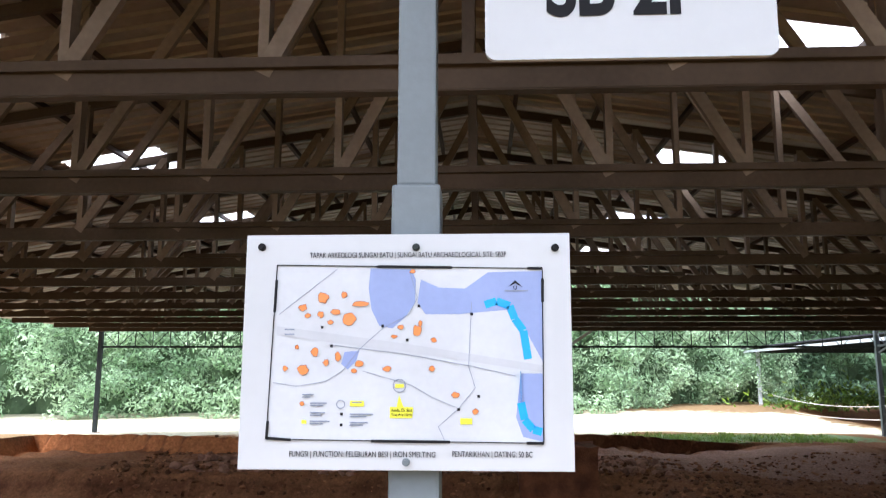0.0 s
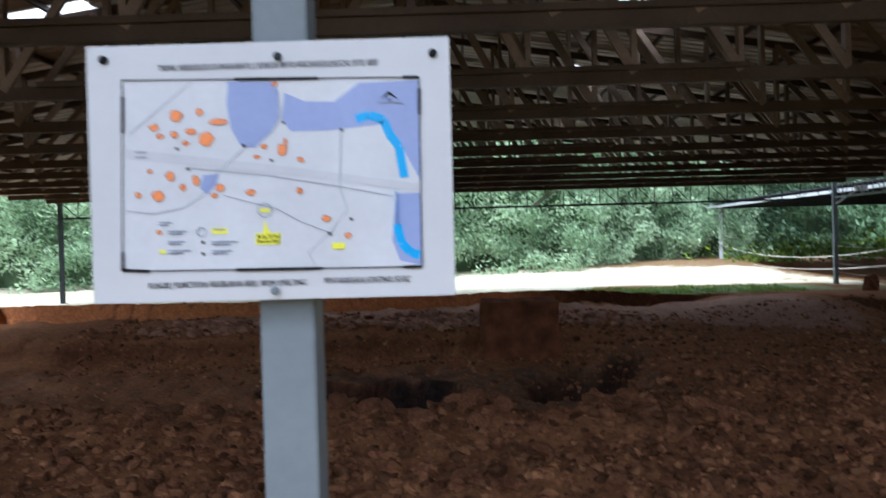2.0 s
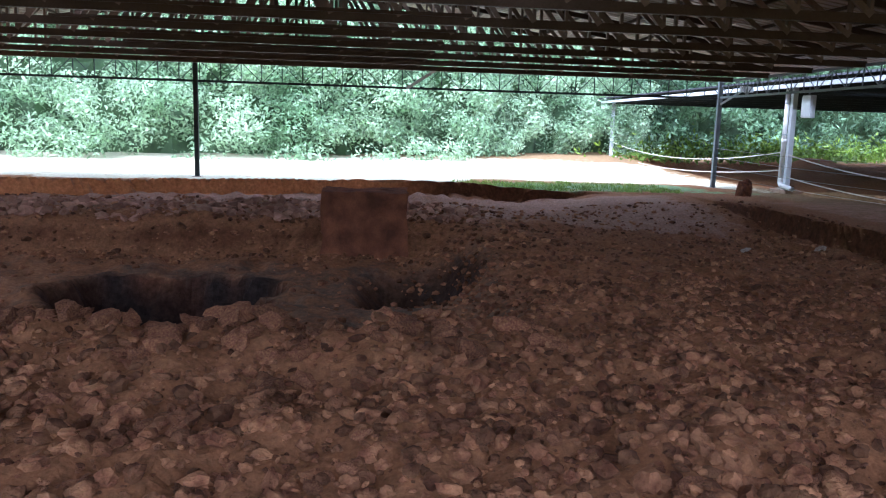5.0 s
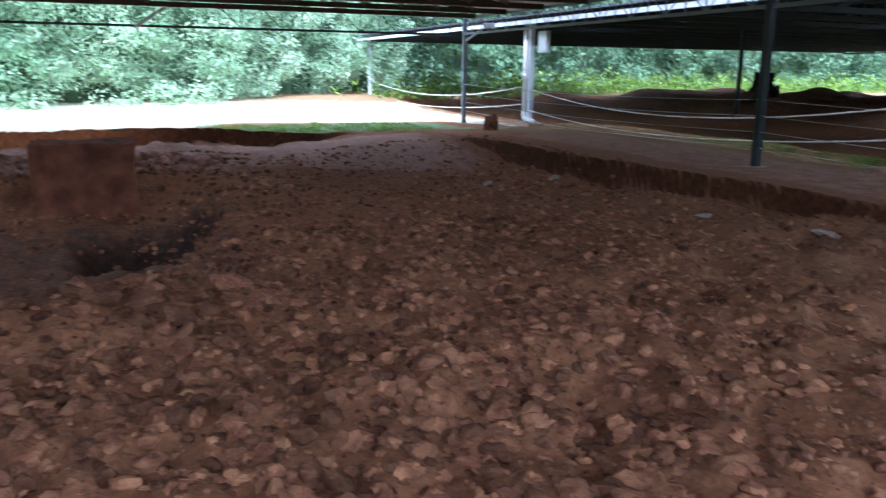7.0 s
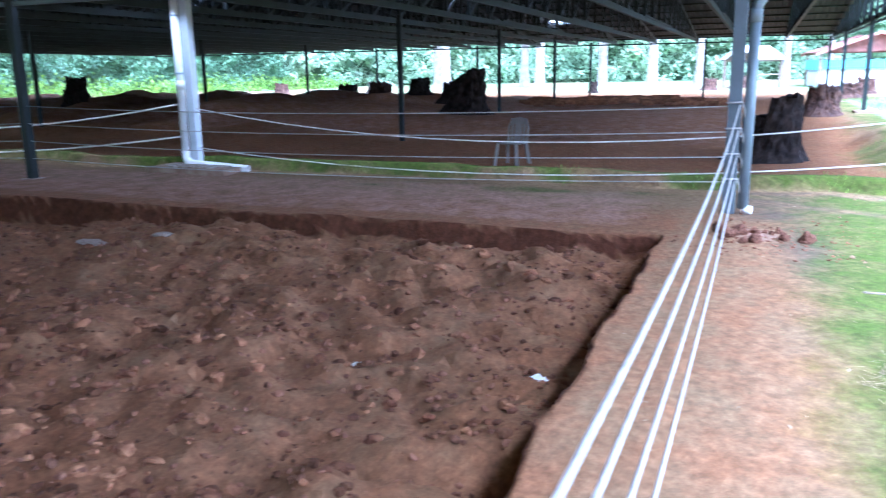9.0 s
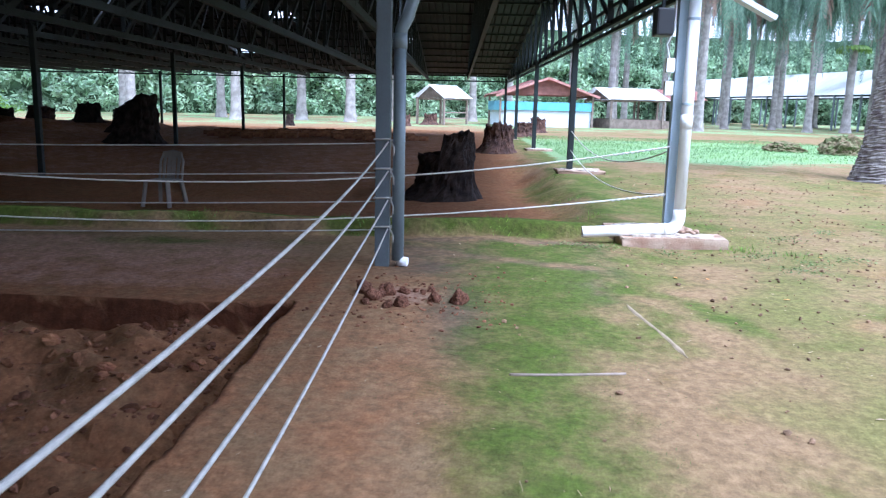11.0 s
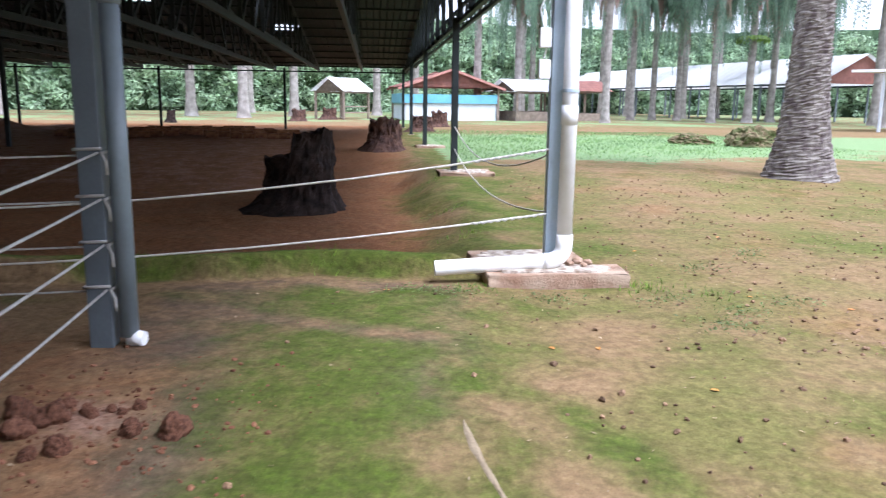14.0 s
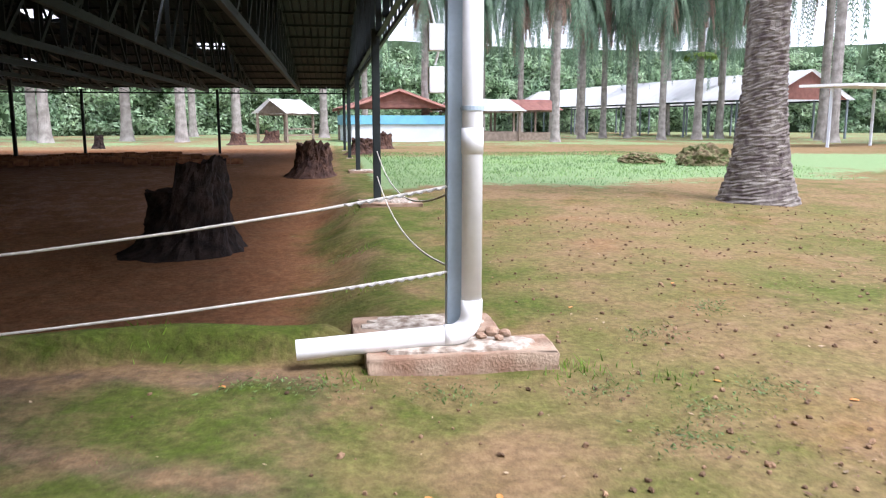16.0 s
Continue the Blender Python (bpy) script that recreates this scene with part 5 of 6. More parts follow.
for x, y, w, h, sd in ((20.6, -12.1, 0.66, 0.30, 61), (19.3, -13.6, 0.80, 0.60, 62)):
    b = bmesh.new()
    bmesh.ops.create_icosphere(b, subdivisions=5, radius=1.0)
    for v in b.verts:
        p = v.co * 2.2 + Vector((sd, 0, 0))
        v.co *= 1 + 0.28 * noise.noise(p) + 0.16 * noise.noise(p * 2.7) + 0.09 * noise.noise(p * 7)
    mound_ob = part("mossy_mound", b, mossy, None, "low mossy heap of old stump and stone")
    mound_ob.matrix_world = pose(x, y, 0.2) @ Matrix.Diagonal((w, w, h, 1))
    tagged(mound_ob, category="mound", group="mossy mounds")

# ---- plastic chair ----
chair_plastic = material("dusty_plastic", (0.24, 0.20, 0.165), 0.5, var=0.25, scale=6, fine=40, bump=0.05)
ch = thing("plastic_chair", "dusty white plastic chair on bare earth", "chair", pose(5.3, 4.0, gz(5.3, 4.0), 0, 0, 78))
part("seat", box(bmesh.new(), -0.22, 0.22, -0.21, 0.21, 0.40, 0.425, 0.01), chair_plastic, ch)
for sx in (-1, 1):
    part("leg", beam(bmesh.new(), (0.19 * sx, 0.19, 0.41), (0.235 * sx, 0.235, 0.0), 0.06, 0.05), chair_plastic, ch)
    part("leg", beam(bmesh.new(), (0.19 * sx, -0.19, 0.41), (0.235 * sx, -0.26, 0.0), 0.06, 0.05), chair_plastic, ch)
b = tube(bmesh.new(), [(-0.2, -0.2, 0.41), (-0.2, -0.26, 0.7), (-0.15, -0.29, 0.83), (0, -0.3, 0.86), (0.15, -0.29, 0.83), (0.2, -0.26, 0.7), (0.2, -0.2, 0.41)], 0.02, 8)
for k, w in ((-0.125, 0.05), (-0.04, 0.07), (0.04, 0.07), (0.125, 0.05)):
    beam(b, (k, -0.2, 0.42), (k, -0.29, 0.85), w, 0.012)
beam(b, (-0.17, -0.285, 0.8), (0.17, -0.285, 0.8), 0.02, 0.1)
part("backrest", b, chair_plastic, ch)

# ---- palms ----


def trunk_mesh(h, r0, r1, ringed, mat, seed, flare=0.75, decay=0.5):
    rr = np.random.RandomState(seed)
    bm = bmesh.new()
    n = 28
    levels = int(h / 0.03) if ringed else int(h / 0.25)
    rings = []
    for i in range(levels + 1):
        z = h * i / levels
        f = z / h
        row = []
        for k in range(n):
            a = 2 * math.pi * k / n
            saw = ((z / 0.105 + 3.0 * noise.noise((1.6 * math.cos(a), 1.6 * math.sin(a), z * 0.9)) + 1.1 * noise.noise((5 * math.cos(a), 5 * math.sin(a), z * 4))) % 1.0) if ringed else rr.uniform(0, 1)
            rad = (r0 + (r1 - r0) * f) * (1 + flare * math.exp(-z / decay)) + (0.038 * saw if ringed else 0.015 * saw) + rr.uniform(-0.008, 0.008)
            row.append(bm.verts.new((rad * math.cos(a), rad * math.sin(a), z - 0.1)))
        rings.append(row)
    for a, c in zip(rings, rings[1:]):
        for k in range(n):
            bm.faces.new((a[k], a[(k + 1) % n], c[(k + 1) % n], c[k]))
    bm.faces.new(rings[-1])
    return mesh_of("trunk", bm, mat)


def frond_mesh(specs, mat, seed, leaflets=40, leaf_len=0.95, spread=1.0):
    """Fronds as arching stems with hanging leaflets; specs: turn, rise, length, droop."""
    rr = np.random.RandomState(seed)
    vs, fs = [], []

    def quad(a, b, c, d):
        i = len(vs)
        vs.extend([a, b, c, d])
        fs.append((i, i + 1, i + 2, i + 3))

    for turn, rise, length, droop in specs:
        d = Vector((math.cos(turn), math.sin(turn), 0))
        s = Vector((-math.sin(turn), math.cos(turn), 0))
        pts = []
        for k in range(leaflets + 1):
            f = k / leaflets
            pts.append(d * (spread * length * (f - 0.28 * droop * f * f)) + Vector((0, 0, rise * length * f - droop * length * f * f)))
        for k in range(leaflets):
            p, q = pts[k], pts[k + 1]
            w = 0.035 * (1 - k / leaflets) + 0.008
            quad(p - s * w, p + s * w, q + s * w, q - s * w)
            if k < 4:
                continue
            ll = leaf_len * (1 - 0.6 * abs(2 * k / leaflets - 0.9)) * rr.uniform(0.75, 1.15)
            for side in (-1, 1):
                along = (q - p).normalized()
                tip = p + s * side * ll * 0.55 + along * ll * 0.4 + Vector((0, 0, -ll * rr.uniform(0.35, 0.85)))
                o = along * 0.045
                mid = p.lerp(tip, 0.5) + Vector((0, 0, 0.06))
                quad(p - o, p + o, mid + o, mid - o)
                quad(mid - o, mid + o, tip + o * 0.3, tip - o * 0.3)
    return raw("crown", [tuple(v) for v in vs], fs, mat)


def palm(h, r0, r1, seed, ringed, mat, label, at, live=34, dead=26, length=3.8, flare=0.75, decay=0.5):
    rr = np.random.RandomState(seed)
    t = thing("palm_tree", label, "palm tree", at, group="palm trees")
    part("trunk", trunk_mesh(h, r0, r1, ringed, mat, seed, flare, decay), mat, t)
    specs = [(rr.uniform(0, 6.28), rr.uniform(-0.1, 1.4), length * rr.uniform(0.75, 1.15), rr.uniform(0.9, 1.7)) for _ in range(live)]
    c = part("crown", frond_mesh(specs, palm_leaf, seed, 52, 0.8, 0.62), palm_leaf, t)
    c.location = (0, 0, h)
    specs = [(rr.uniform(0, 6.28), rr.uniform(-0.7, -0.2), length * rr.uniform(0.6, 0.95), rr.uniform(0.3, 0.6)) for _ in range(dead)]
    c = part("dry_skirt", frond_mesh(specs, palm_dead, seed + 1, 34, 0.55, 0.24), palm_dead, t, "skirt of dry hanging fronds")
    c.location = (0, 0, h - 0.1)
    return t


palm(8.5, 0.33, 0.24, 71, True, bark, "thick palm with ringed scaly grey trunk", pose(9.35, -9.55, gz(9.35, -9.55)), flare=1.15, decay=0.85)
master = [palm(hh, 0.25, 0.2, 81 + k, False, bark_pale, "tall palm with drooping fronds and dry skirt", pose(*p, 0.15), 52, 48, ln) for k, (p, hh, ln) in enumerate((((47.5, -17.3), 12.6, 5.4), ((53.0, -27.2), 11.8, 5.1), ((58.0, -22.6), 11.2, 4.8)))]
for k, (x, y, s) in enumerate(((61, -25.5, 1.0), (60, -27.3, 0.95), (53.5, -30.3, 1.15), (62, -36.5, 1.0), (50, -38.3, 1.3), (52.5, -9.2, 1.1), (44, -35, 1.35), (70, -45, 1.3), (66, -16, 1.1), (58, 4.5, 1.3), (51, 7.3, 1.3), (54, 11.5, 1.35), (50, 15.5, 1.3), (58, 19, 1.3), (52, 24, 1.4), (60, 28, 1.3), (75, -6, 1.2), (57, -13, 1.1), (72, 10, 1.3), (40, -46, 1.5), (66, -2, 1.3), (71, -24, 1.25), (68, -31, 1.2), (74, -37, 1.35), (64, -42, 1.2), (78, -29, 1.4), (57, -34, 1.0), (76, -17, 1.3), (60, -18, 1.0), (48, -31.5, 1.1))):
    copy_thing(master[k % 3], pose(x, y, 0.15, 0, 0, 77 * k) @ Matrix.Diagonal((s, s, s, 1)))
# bird's nest fern on one palm
fr = frond_mesh([(a, 0.9, 1.1, 0.9) for a in np.linspace(0, 6.28, 26)], fern_leaf, 5, 8, 0.5)
fo = new("nest_fern", fr)
fo.matrix_world = pose(53.5, -30.3, 6.3) @ Matrix.Diagonal((1.5, 1.5, 1.5, 1))
tagged(fo, "bright green fern growing on a palm trunk", "fern")

# ---- sheds and huts ----


def gable_house(name, label, x, y, rz, w, d, eave, ridge, roof_mat, wall_mat, posts=True, wall_h=0.0, over=0.4):
    t = thing(name, label, "building", pose(x, y, 0.15, 0, 0, rz))
    for s in (-1, 1):
        b = bmesh.new()
        nx = max(4, int(w / 0.5))
        v0 = [b.verts.new((-w / 2 - over + (w + 2 * over) * k / nx, s * (d / 2 + over), eave + 0.03 * (k % 2))) for k in range(nx + 1)]
        v1 = [b.verts.new((v.co.x, 0, ridge + 0.03 * (k % 2))) for k, v in enumerate(v0)]
        for k in range(nx):
            b.faces.new((v0[k], v0[k + 1], v1[k + 1], v1[k]))
        bmesh.ops.solidify(b, geom=b.faces[:], thickness=0.04)
        part("roof", b, roof_mat, t)
    if posts:
        nx = max(1, int(w / 3.2))
        for k in range(nx + 1):
            for s in (-1, 1):
                part("post", box(bmesh.new(), -w / 2 + w * k / nx - 0.07, -w / 2 + w * k / nx + 0.07, s * d / 2 - 0.07, s * d / 2 + 0.07, -0.3, eave + 0.05), wood if w < 9 else steel_grey, t)
        for s in (-1, 1):
            part("beam", beam(bmesh.new(), (-w / 2, s * d / 2, eave - 0.05), (w / 2, s * d / 2, eave - 0.05), 0.1, 0.14), wood if w < 9 else steel_dark, t)
    if wall_h:
        for s in (-1, 1):
            part("wall", box(bmesh.new(), -w / 2 + 0.1, w / 2 - 0.1, s * (d / 2 - 0.12) - 0.05, s * (d / 2 - 0.12) + 0.05, -0.3, wall_h), wall_mat, t)
            part("wall", box(bmesh.new(), s * (w / 2 - 0.1) - 0.05, s * (w / 2 - 0.1) + 0.05, -d / 2 + 0.2, d / 2 - 0.2, -0.3, wall_h), wall_mat, t)
    for s in (-1, 1):
        b = bmesh.new()
        b.faces.new([b.verts.new(p) for p in ((s * w / 2, -d / 2, eave), (s * w / 2, d / 2, eave), (s * w / 2, 0, ridge - 0.05))])
        bmesh.ops.solidify(b, geom=b.faces[:], thickness=0.05)
        part("gable", b, roof_mat if roof_mat is brick_red else (wood if w < 9 else brick_red), t)
    return t


hut = gable_house("timber_hut", "small open timber hut with a white tin roof", 51, 0.5, -38, 2.7, 2.5, 1.9, 2.85, sheet_top, wood, over=0.3)
for z in (0.5, 0.9):
    part("rail", beam(bmesh.new(), (-1.35, -1.25, z), (1.35, -1.25, z), 0.06, 0.08), wood, hut)
rh = gable_house("red_roof_house", "low house with red roof and blue sheeted wall", 53, -6.8, 6, 5.5, 6.8, 2.3, 3.45, brick_red, wall_white, wall_h=1.35)
for sy in (-1, 1):
    part("tarpaulin", box(bmesh.new(), -2.72, 2.72, sy * 3.47 - 0.02, sy * 3.47 + 0.02, 1.15, 1.85), tarp_blue, rh, "blue plastic sheet")
    part("side_sheet", box(bmesh.new(), sy * 2.83 - 0.02, sy * 2.83 + 0.02, -3.3, 3.3, 1.2, 1.8), tarp_blue, rh, "blue plastic sheet")
    part("fascia", beam(beam(bmesh.new(), (sy * 3.18, -3.8, 2.17), (sy * 3.18, 0, 3.5), 0.04, 0.16), (sy * 3.18, 0, 3.5), (sy * 3.18, 3.8, 2.17), 0.04, 0.16), brick_red, rh, "red roof edge board")
gable_house("tool_shack", "open shack with a pale tin roof and clutter", 53, -13.2, 105, 4.2, 4.5, 2.1, 3.0, sheet_top, wood, wall_h=0.7)
gable_house("tool_shack", "small brown roofed timber stall", 54.5, -17.0, 100, 3.4, 3.6, 2.2, 3.0, brick_red, wood, wall_h=0.6)
gable_house("long_shed", "very long open shed with a white roof", 80.4, -34.3, 11.5, 54, 8, 3.1, 5.4, sheet_top, wall_white)
cpt = thing("car_shelter", "flat pale roof on thin white posts", "shelter", pose(34.4, -28.1, 0.15, 0, 0, -60))
part("roof", beam(bmesh.new(), (-0.5, 0, 3.2), (16, 0, 3.5), 3.0, 0.14), sheet_top, cpt)
for k in range(4):
    part("post", box(bmesh.new(), 5 * k - 0.06, 5 * k + 0.06, -0.06, 0.06, -0.3, 3.2 + 0.09 * k), steel_white, cpt)

# ---- leaves: the bush to the north, the woods to the east ----


def leaf_cloud(name, pts, size, seed, mat, label, cat, lie=1.0, face=None):
    """Folded leaves at pts; face gives the way that they turn, else they lie at random."""
    r = np.random.RandomState(seed)
    n = len(pts)
    c_ = r.normal(size=(n, 3))
    if face is not None:
        c_ = 0.7 * c_ + face
    c_ /= np.linalg.norm(c_, axis=1, keepdims=True)
    a = np.cross(c_, r.normal(size=(n, 3)))
    a /= np.linalg.norm(a, axis=1, keepdims=True)
    b_ = np.cross(c_, a)
    a, b_, c_ = a * (1, 1, lie), b_ * (1, 1, lie), c_ * (1, 1, lie)
    s = np.asarray(size)[:, None] * r.uniform(0.6, 1.3, (n, 1))
    p = np.asarray(pts)
    v = np.stack([p - a * s, p - b_ * s * 0.36 + c_ * s * 0.12, p + a * s, p + b_ * s * 0.36 + c_ * s * 0.12], 1)
    f = np.arange(n * 4).reshape(n, 4)
    return tagged(new(name, raw(name, v.reshape(-1, 3), f, mat)), label, cat, kind="stuff")


def along(line, s):
    """Points at shares s of a polyline, with the normal that points at the field."""
    line = np.array(line, float)
    seg = np.linalg.norm(np.diff(line, axis=0), axis=1)
    cum = np.concatenate([[0], np.cumsum(seg)])
    d = s * cum[-1]
    i = np.clip(np.searchsorted(cum, d, side="right") - 1, 0, len(seg) - 1)
    f = (d - cum[i]) / seg[i]
    p = line[i] + (line[i + 1] - line[i]) * f[:, None]
    t = (line[i + 1] - line[i]) / seg[i][:, None]
    return p, np.stack([t[:, 1], -t[:, 0]], -1), d


def thicket_wall(line, n, h, size, seed, mat, label, clump=0.6):
    r = np.random.RandomState(seed)
    full = float(np.linalg.norm(np.diff(np.array(line, float), axis=0), axis=1).sum())
    m = int(full * h / (0.18 * clump * clump * 4))
    p, nrm, d = along(line, r.uniform(0, 1, m))
    z = r.uniform(0, 1, m) ** 0.9 * h * (0.85 + 0.2 * waves(d, d * 0, 9, seed))
    out = 1.0 * waves(d, z * 1.2, 5.0, seed + 1) + r.normal(size=m) * 0.5 - 0.15 * z + 0.9
    rad = clump * r.uniform(0.55, 1.35, m)
    k = r.choice(m, n, p=rad ** 2 / (rad ** 2).sum())
    u = r.normal(size=(n, 3))
    u /= np.linalg.norm(u, axis=1, keepdims=True)
    back = (u[:, 0] * nrm[k, 0] + u[:, 1] * nrm[k, 1]) < -0.25
    u[back, :2] *= -1
    flat = np.array([1.0, 1.0, 0.75])
    pts = np.stack([p[k, 0] + nrm[k, 0] * out[k], p[k, 1] + nrm[k, 1] * out[k], z[k]], -1) + u * flat * (rad[k] * r.uniform(0.6, 1.15, n))[:, None]
    ok = pts[:, 2] > 0.03
    leaf_cloud("bush_leaves", pts[ok], np.full(int(ok.sum()), size), seed, mat, label, "bushes", face=u[ok] + np.array([0, 0, 0.35]))
    # a darker green sheet stands in for the shade between the leaves
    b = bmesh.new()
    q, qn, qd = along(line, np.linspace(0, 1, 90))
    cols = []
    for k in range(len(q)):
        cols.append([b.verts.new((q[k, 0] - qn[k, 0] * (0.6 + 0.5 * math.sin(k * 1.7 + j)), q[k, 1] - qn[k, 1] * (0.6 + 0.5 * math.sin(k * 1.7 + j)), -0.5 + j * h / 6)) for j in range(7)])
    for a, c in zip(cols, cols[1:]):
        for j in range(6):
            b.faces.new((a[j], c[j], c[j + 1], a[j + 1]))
    tagged(part("shade_sheet", b, thicket, None, "dark green sheet standing in for shade behind the leaves"), category="bushes", kind="stuff")


NORTH = [(-60, -5), (-45, 22), (-34, 29), (-20, 30.5), (-8, 33), (0, 39), (5, 43)]
NE = [(4, 43.5), (15, 47), (35, 52), (58, 44)]
EAST = [(58, 46), (76, 30), (88, 5), (100, -22), (104, -50), (85, -80)]
thicket_wall(NORTH, 190000, 8.0, 0.11, 91, bush_leaf, "dense bright green bush beyond the shelter")
thicket_wall(NE, 40000, 9.0, 0.2, 95, shade_leaf, "dark green bush beyond the stump shelter", 0.8)
thicket_wall(EAST, 90000, 12.0, 0.34, 99, wood_leaf, "dark green woods behind the palms", 1.0)
thicket_wall([(85, -80), (40, -90), (12, -60), (2, -46), (-45, -46), (-70, -25), (-60, -5)], 16000, 8.0, 0.8, 103, wood_leaf, "woods far behind the site", 1.4)
# low bright weeds at the foot of the bush
rw = np.random.RandomState(12)
n = 9000
s, nn, dd = along([(2, 36), (8, 38), (20, 44), (40, 44), (56, 38)], rw.uniform(0, 1, n))
leaf_cloud("weed_leaves", np.stack([s[:, 0] + rw.normal(size=n) * 1.0, s[:, 1] - 2 + rw.normal(size=n) * 1.0, 0.2 + np.abs(rw.normal(size=n)) * 0.5], -1), np.full(n, 0.16), 13, fern_leaf, "low bright green weeds", "weeds")

# ---- small things on the ground ----
straw = leaf_material("dry_straw", (0.40, 0.31, 0.20), (0.29, 0.21, 0.13), 0.3, 0.1)
nut = material("dry_palm_fruit", (0.23, 0.145, 0.085), 0.8, var=0.4, scale=20, fine=80, bump=0.3, object_random=0.5, island=True, spec=0.12)
rn = np.random.RandomState(21)
n = 2600
nx_, ny_ = rn.uniform(-5, 9, n), rn.uniform(-10, -0.9, n)
w = 0.15 + 0.85 * sstep(-1.8, -3.4, ny_)
ok = (rn.uniform(0, 1, n) < w) & ~((nx_ > 1.2) & (ny_ > -3.75)) 
nx_, ny_ = nx_[ok], ny_[ok]
ns = 0.005 + 0.0125 * rn.uniform(0, 1, len(nx_)) ** 1.6
tagged(new("fallen_fruit", many_stones("fallen_fruit", np.stack([nx_, ny_, ground_z(nx_, ny_) + ns * 0.5], -1), ns, 22, 2, nut, 0.8, 0.3)), "dry brown palm fruit scattered on the earth", "fruit", kind="stuff")
n = 3200
nx_, ny_ = rn.uniform(-8, 11, n), rn.uniform(-9, 0.4, n)
ok = ~((nx_ > 1.2) & (ny_ > -3.75)) & (rn.uniform(0, 1, n) < 0.3 + 0.7 * sstep(-2, -5, ny_ + 0.3 * nx_))
pts = np.stack([nx_, ny_, ground_z(nx_, ny_) + 0.008], -1)[ok]
leaf_cloud("leaf_litter", pts, 0.008 + 0.02 * rn.uniform(0, 1, len(pts)) ** 2, 23, straw, "dry leaf scraps on the earth", "litter", 0.25)
dry_bits = leaf_material("dry_leaf_bits", (0.24, 0.145, 0.09), (0.11, 0.068, 0.045), 0.2, 0.08)
n = 1300
cc = np.array([(1.0, -4.9), (2.4, -5.6), (0.3, -4.3), (3.4, -6.4), (2.9, -7.2), (1.6, -5.9), (-0.4, -4.6), (1.9, -6.6), (4.2, -7.4), (0.9, -6.3), (-1.2, -5.4), (5.0, -8.6), (2.2, -4.6)])[rn.randint(0, 13, n)]
nx_, ny_ = cc[:, 0] + rn.normal(size=n) * 0.3, cc[:, 1] + rn.normal(size=n) * 0.24
leaf_cloud("dry_leaves", np.stack([nx_, ny_, ground_z(nx_, ny_) + 0.012], -1), 0.006 + 0.018 * rn.uniform(0, 1, n) ** 1.5, 25, dry_bits, "small drifts of dry brown leaves", "litter", 0.3)
n = 110
sa, sl = rn.normal(size=n) * 0.9 + 2.4, rn.uniform(0.025, 0.075, n)
sx_, sy_ = -4.55 + rn.normal(size=n) * 0.13, -0.98 + rn.normal(size=n) * 0.09
dx_, dy_ = np.cos(sa) * sl, np.sin(sa) * sl
zz = ground_z(sx_, sy_) + rn.uniform(0.006, 0.025, n)
sv = np.stack([np.stack([sx_ + i * dx_ - j * dy_ * 0.03 / sl * 0.05, sy_ + i * dy_ + j * dx_ * 0.03 / sl * 0.05, zz + i * 0.006], -1) for i, j in ((-1, -1), (1, -1), (1, 1), (-1, 1))], 1)
tagged(new("straw", raw("straw", sv.reshape(-1, 3), np.arange(n * 4).reshape(n, 4), straw)), "small spread of dry straw on the path", "litter", kind="stuff")
# single bright fallen leaves
fallen = leaf_material("fallen_orange_leaf", (0.50, 0.19, 0.06), (0.36, 0.2, 0.05), 0.2, 0.1)
for k in range(12):
    x, y = rn.uniform(-1.5, 3.5), rn.uniform(-6.5, -1.6)
    b = bmesh.new()
    bmesh.ops.create_circle(b, cap_ends=True, segments=10, radius=0.014)
    for v in b.verts:
        v.co = Vector((v.co.x * 1.7, v.co.y, 0.25 * abs(v.co.y)))
    bmesh.ops.solidify(b, geom=b.faces[:], thickness=0.0015)
    lf = part("fallen_leaf", b, fallen, None, "curled orange leaf fallen on the earth")
    lf.matrix_world = pose(x, y, gz(x, y) + 0.006, 0, 0, rn.uniform(0, 360))
    tagged(lf, category="leaf", group="fallen leaves")


def blades(name, x, y, h, seed, mat, label):
    r = np.random.RandomState(seed)
    n = len(x)
    a, l1, l2 = r.uniform(0, 6.28, n), r.normal(size=n) * 0.5, r.normal(size=n) * 0.5
    z = ground_z(x, y)
    hh = h * r.uniform(0.4, 1.3, n)
    w_ = hh * 0.1
    p0 = np.stack([x - w_ * np.cos(a), y - w_ * np.sin(a), z], -1)
    p1 = np.stack([x + w_ * np.cos(a), y + w_ * np.sin(a), z], -1)
    p2 = np.stack([x + hh * l1, y + hh * l2, z + hh], -1)
    v = np.stack([p0, p1, p2], 1).reshape(-1, 3)
    return tagged(new(name, raw(name, v, np.arange(n * 3).reshape(n, 3), mat)), label, "grass", kind="stuff")


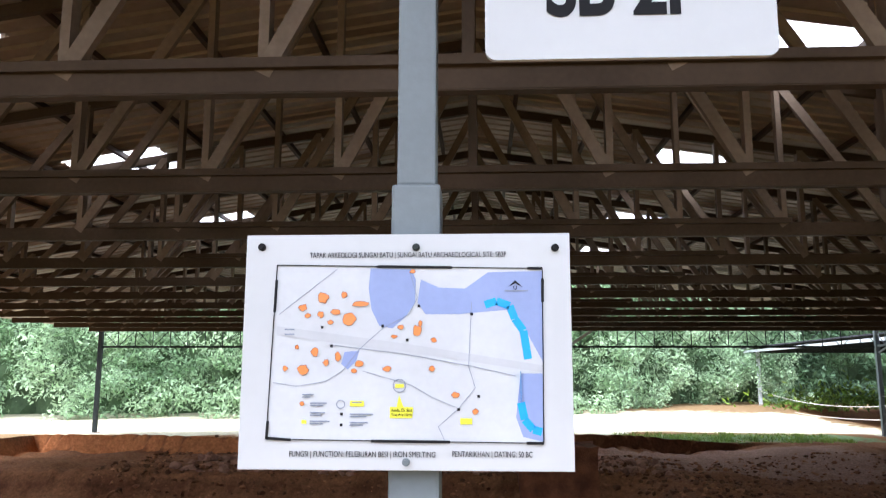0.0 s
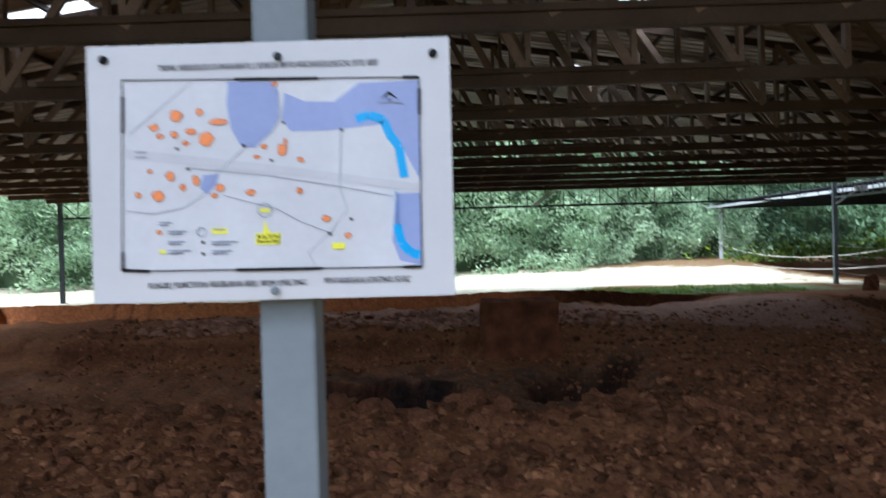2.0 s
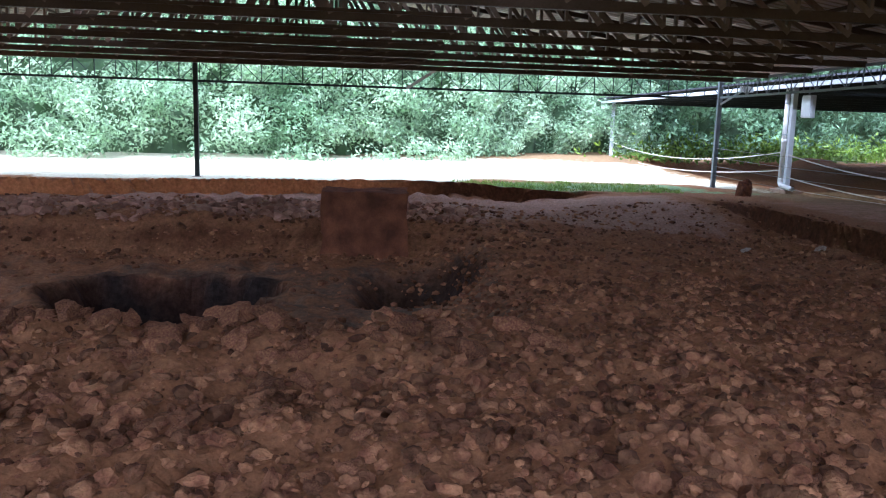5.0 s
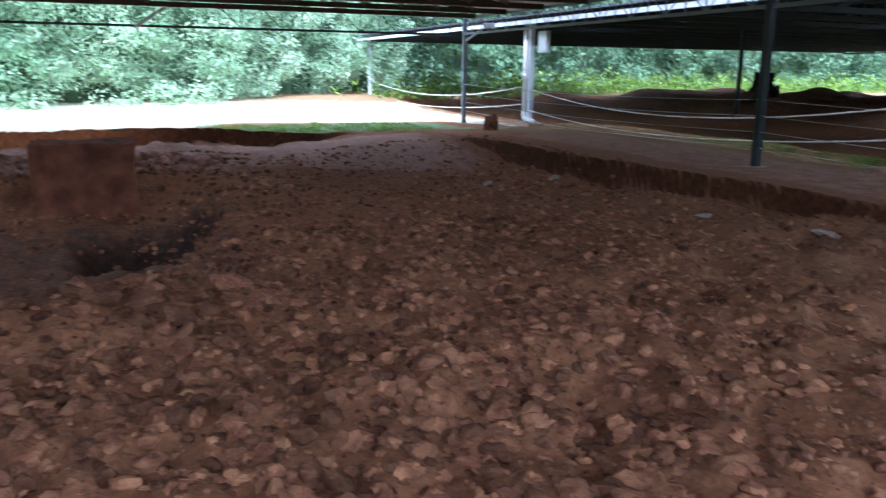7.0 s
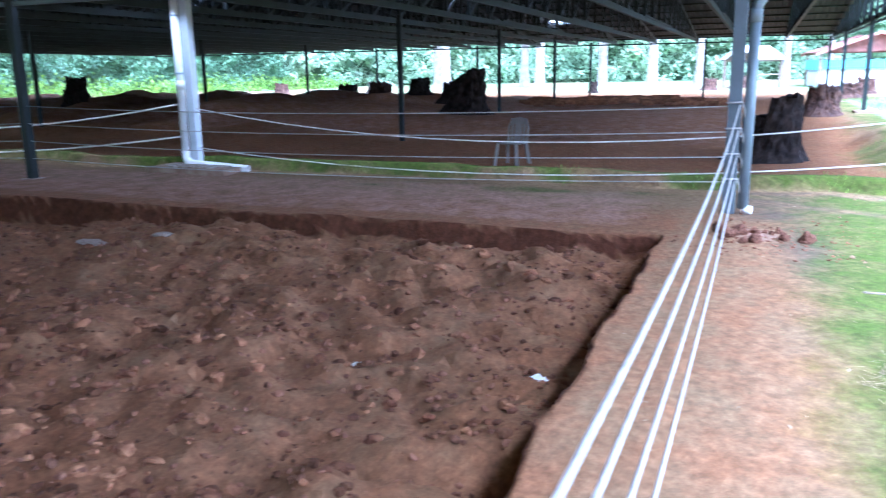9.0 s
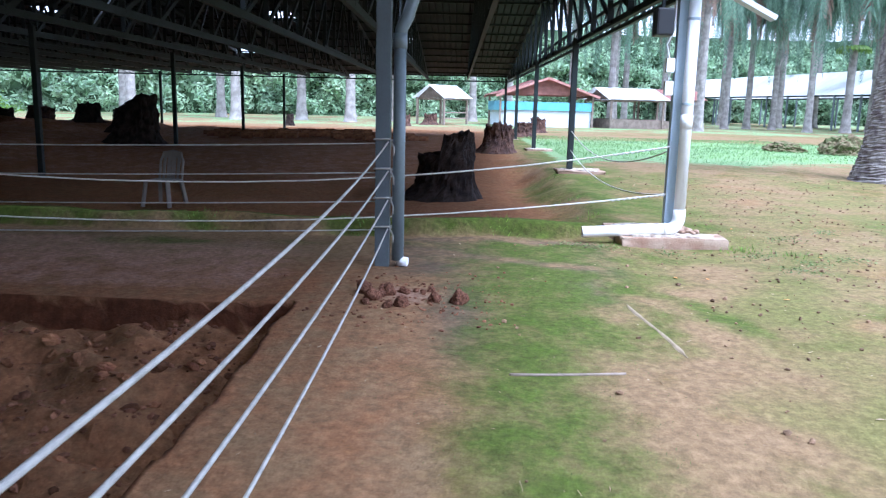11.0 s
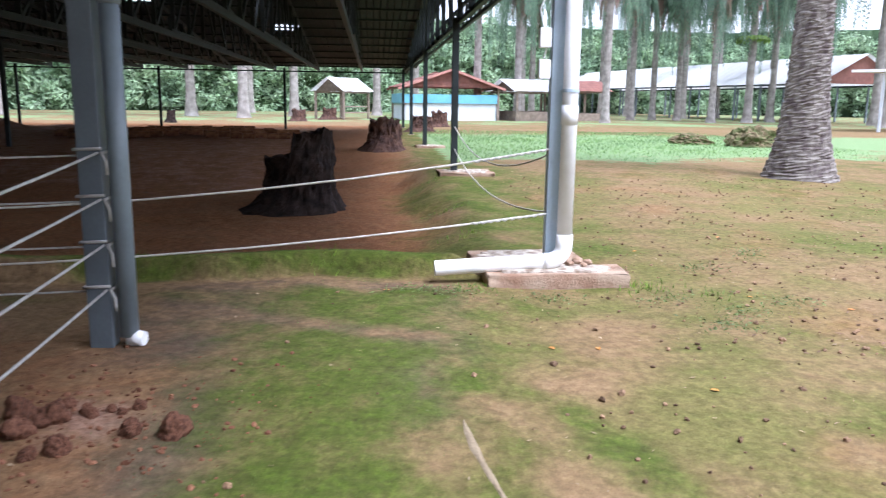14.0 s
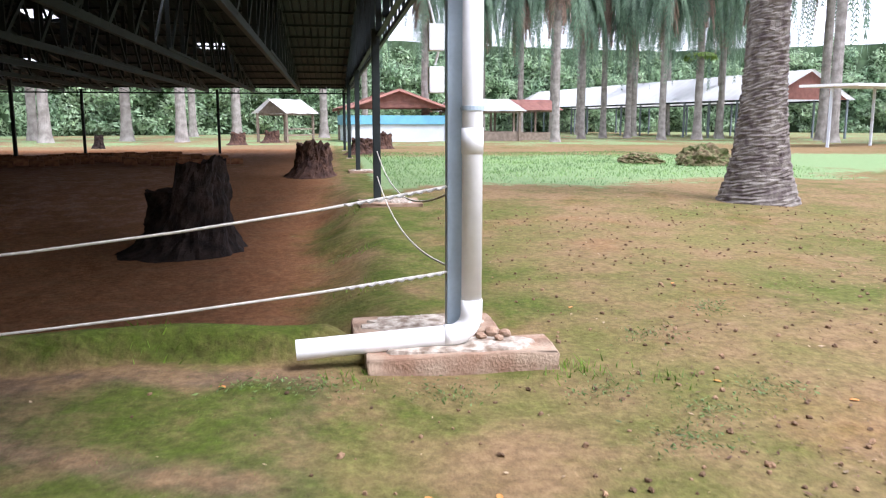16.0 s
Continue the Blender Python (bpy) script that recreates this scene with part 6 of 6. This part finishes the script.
n = 15000
bx, by = rn.uniform(-6, 1.6, n), rn.uniform(-2.4, -0.2, n)
ok = rn.uniform(0, 1, n) < np.exp(-((by + 1.2) / 0.6) ** 2) * (0.55 + 0.45 * waves(bx, by, 0.8, 33))
blades("moss_tufts", bx[ok], by[ok], 0.011, 34, leaf_material("moss_blade", (0.12, 0.18, 0.03), (0.065, 0.11, 0.022)), "short mossy green growth on the path")
n = 40000
bx, by = rn.uniform(8, 30, n), rn.uniform(-16, -3.6, n)
ok = rn.uniform(0, 1, n) < 0.9 * sstep(10, 14, bx + 0.25 * by + 1.5 * waves(bx, by, 6, 22))
blades("lawn_blades", bx[ok], by[ok], 0.07, 35, leaf_material("grass_blade", (0.20, 0.33, 0.10), (0.12, 0.22, 0.07)), "short green grass in the open")
n = 14000
bx, by = rn.uniform(-7.8, -1.8, n), 19.72 + rn.uniform(0, 1, n) ** 1.4 * 3.0
ok = (rn.uniform(0, 1, n) < 0.35 + 0.6 * waves(bx, by, 1.2, 37)) & (by > pit_north(bx) + 0.08)
blades("lip_grass", bx[ok], by[ok], 0.1, 38, leaf_material("lip_grass_blade", (0.26, 0.36, 0.06), (0.15, 0.24, 0.04)), "short bright grass along the edge of the dug field")
n = 1500
wc = np.array([(0.55, -4.15), (0.2, -3.9), (1.15, -2.2), (1.2, -1.85), (0.95, -3.75), (0.8, -4.6), (1.9, -4.4), (1.0, -2.9), (2.6, -5.2)])[rn.randint(0, 9, n)]
wx, wy = wc[:, 0] + rn.normal(size=n) * 0.1, wc[:, 1] + rn.normal(size=n) * 0.12
leaf_cloud("weed_rosettes", np.stack([wx, wy, ground_z(wx, wy) + rn.uniform(0.005, 0.04, n)], -1), 0.008 + 0.012 * rn.uniform(0, 1, n), 39, weed_leaf, "low leafy weeds round the pads", "weeds", 0.6)
n = 520
c_ = np.array([(1.3, -3.7), (1.32, -2.4), (1.3, -3.75), (2.3, -2.3), (1.9, -1.2), (1.8, 0.5), (1.9, 2.2), (9.0, -2.7), (2.6, -2.5), (1.05, -4.2), (4.0, -2.6), (6.0, -2.6)])[rn.randint(0, 12, n)]
blades("weed_tufts", c_[:, 0] + rn.normal(size=n) * 0.1, c_[:, 1] + rn.normal(size=n) * 0.12, 0.05, 36, fern_leaf, "small green weeds at the pads")
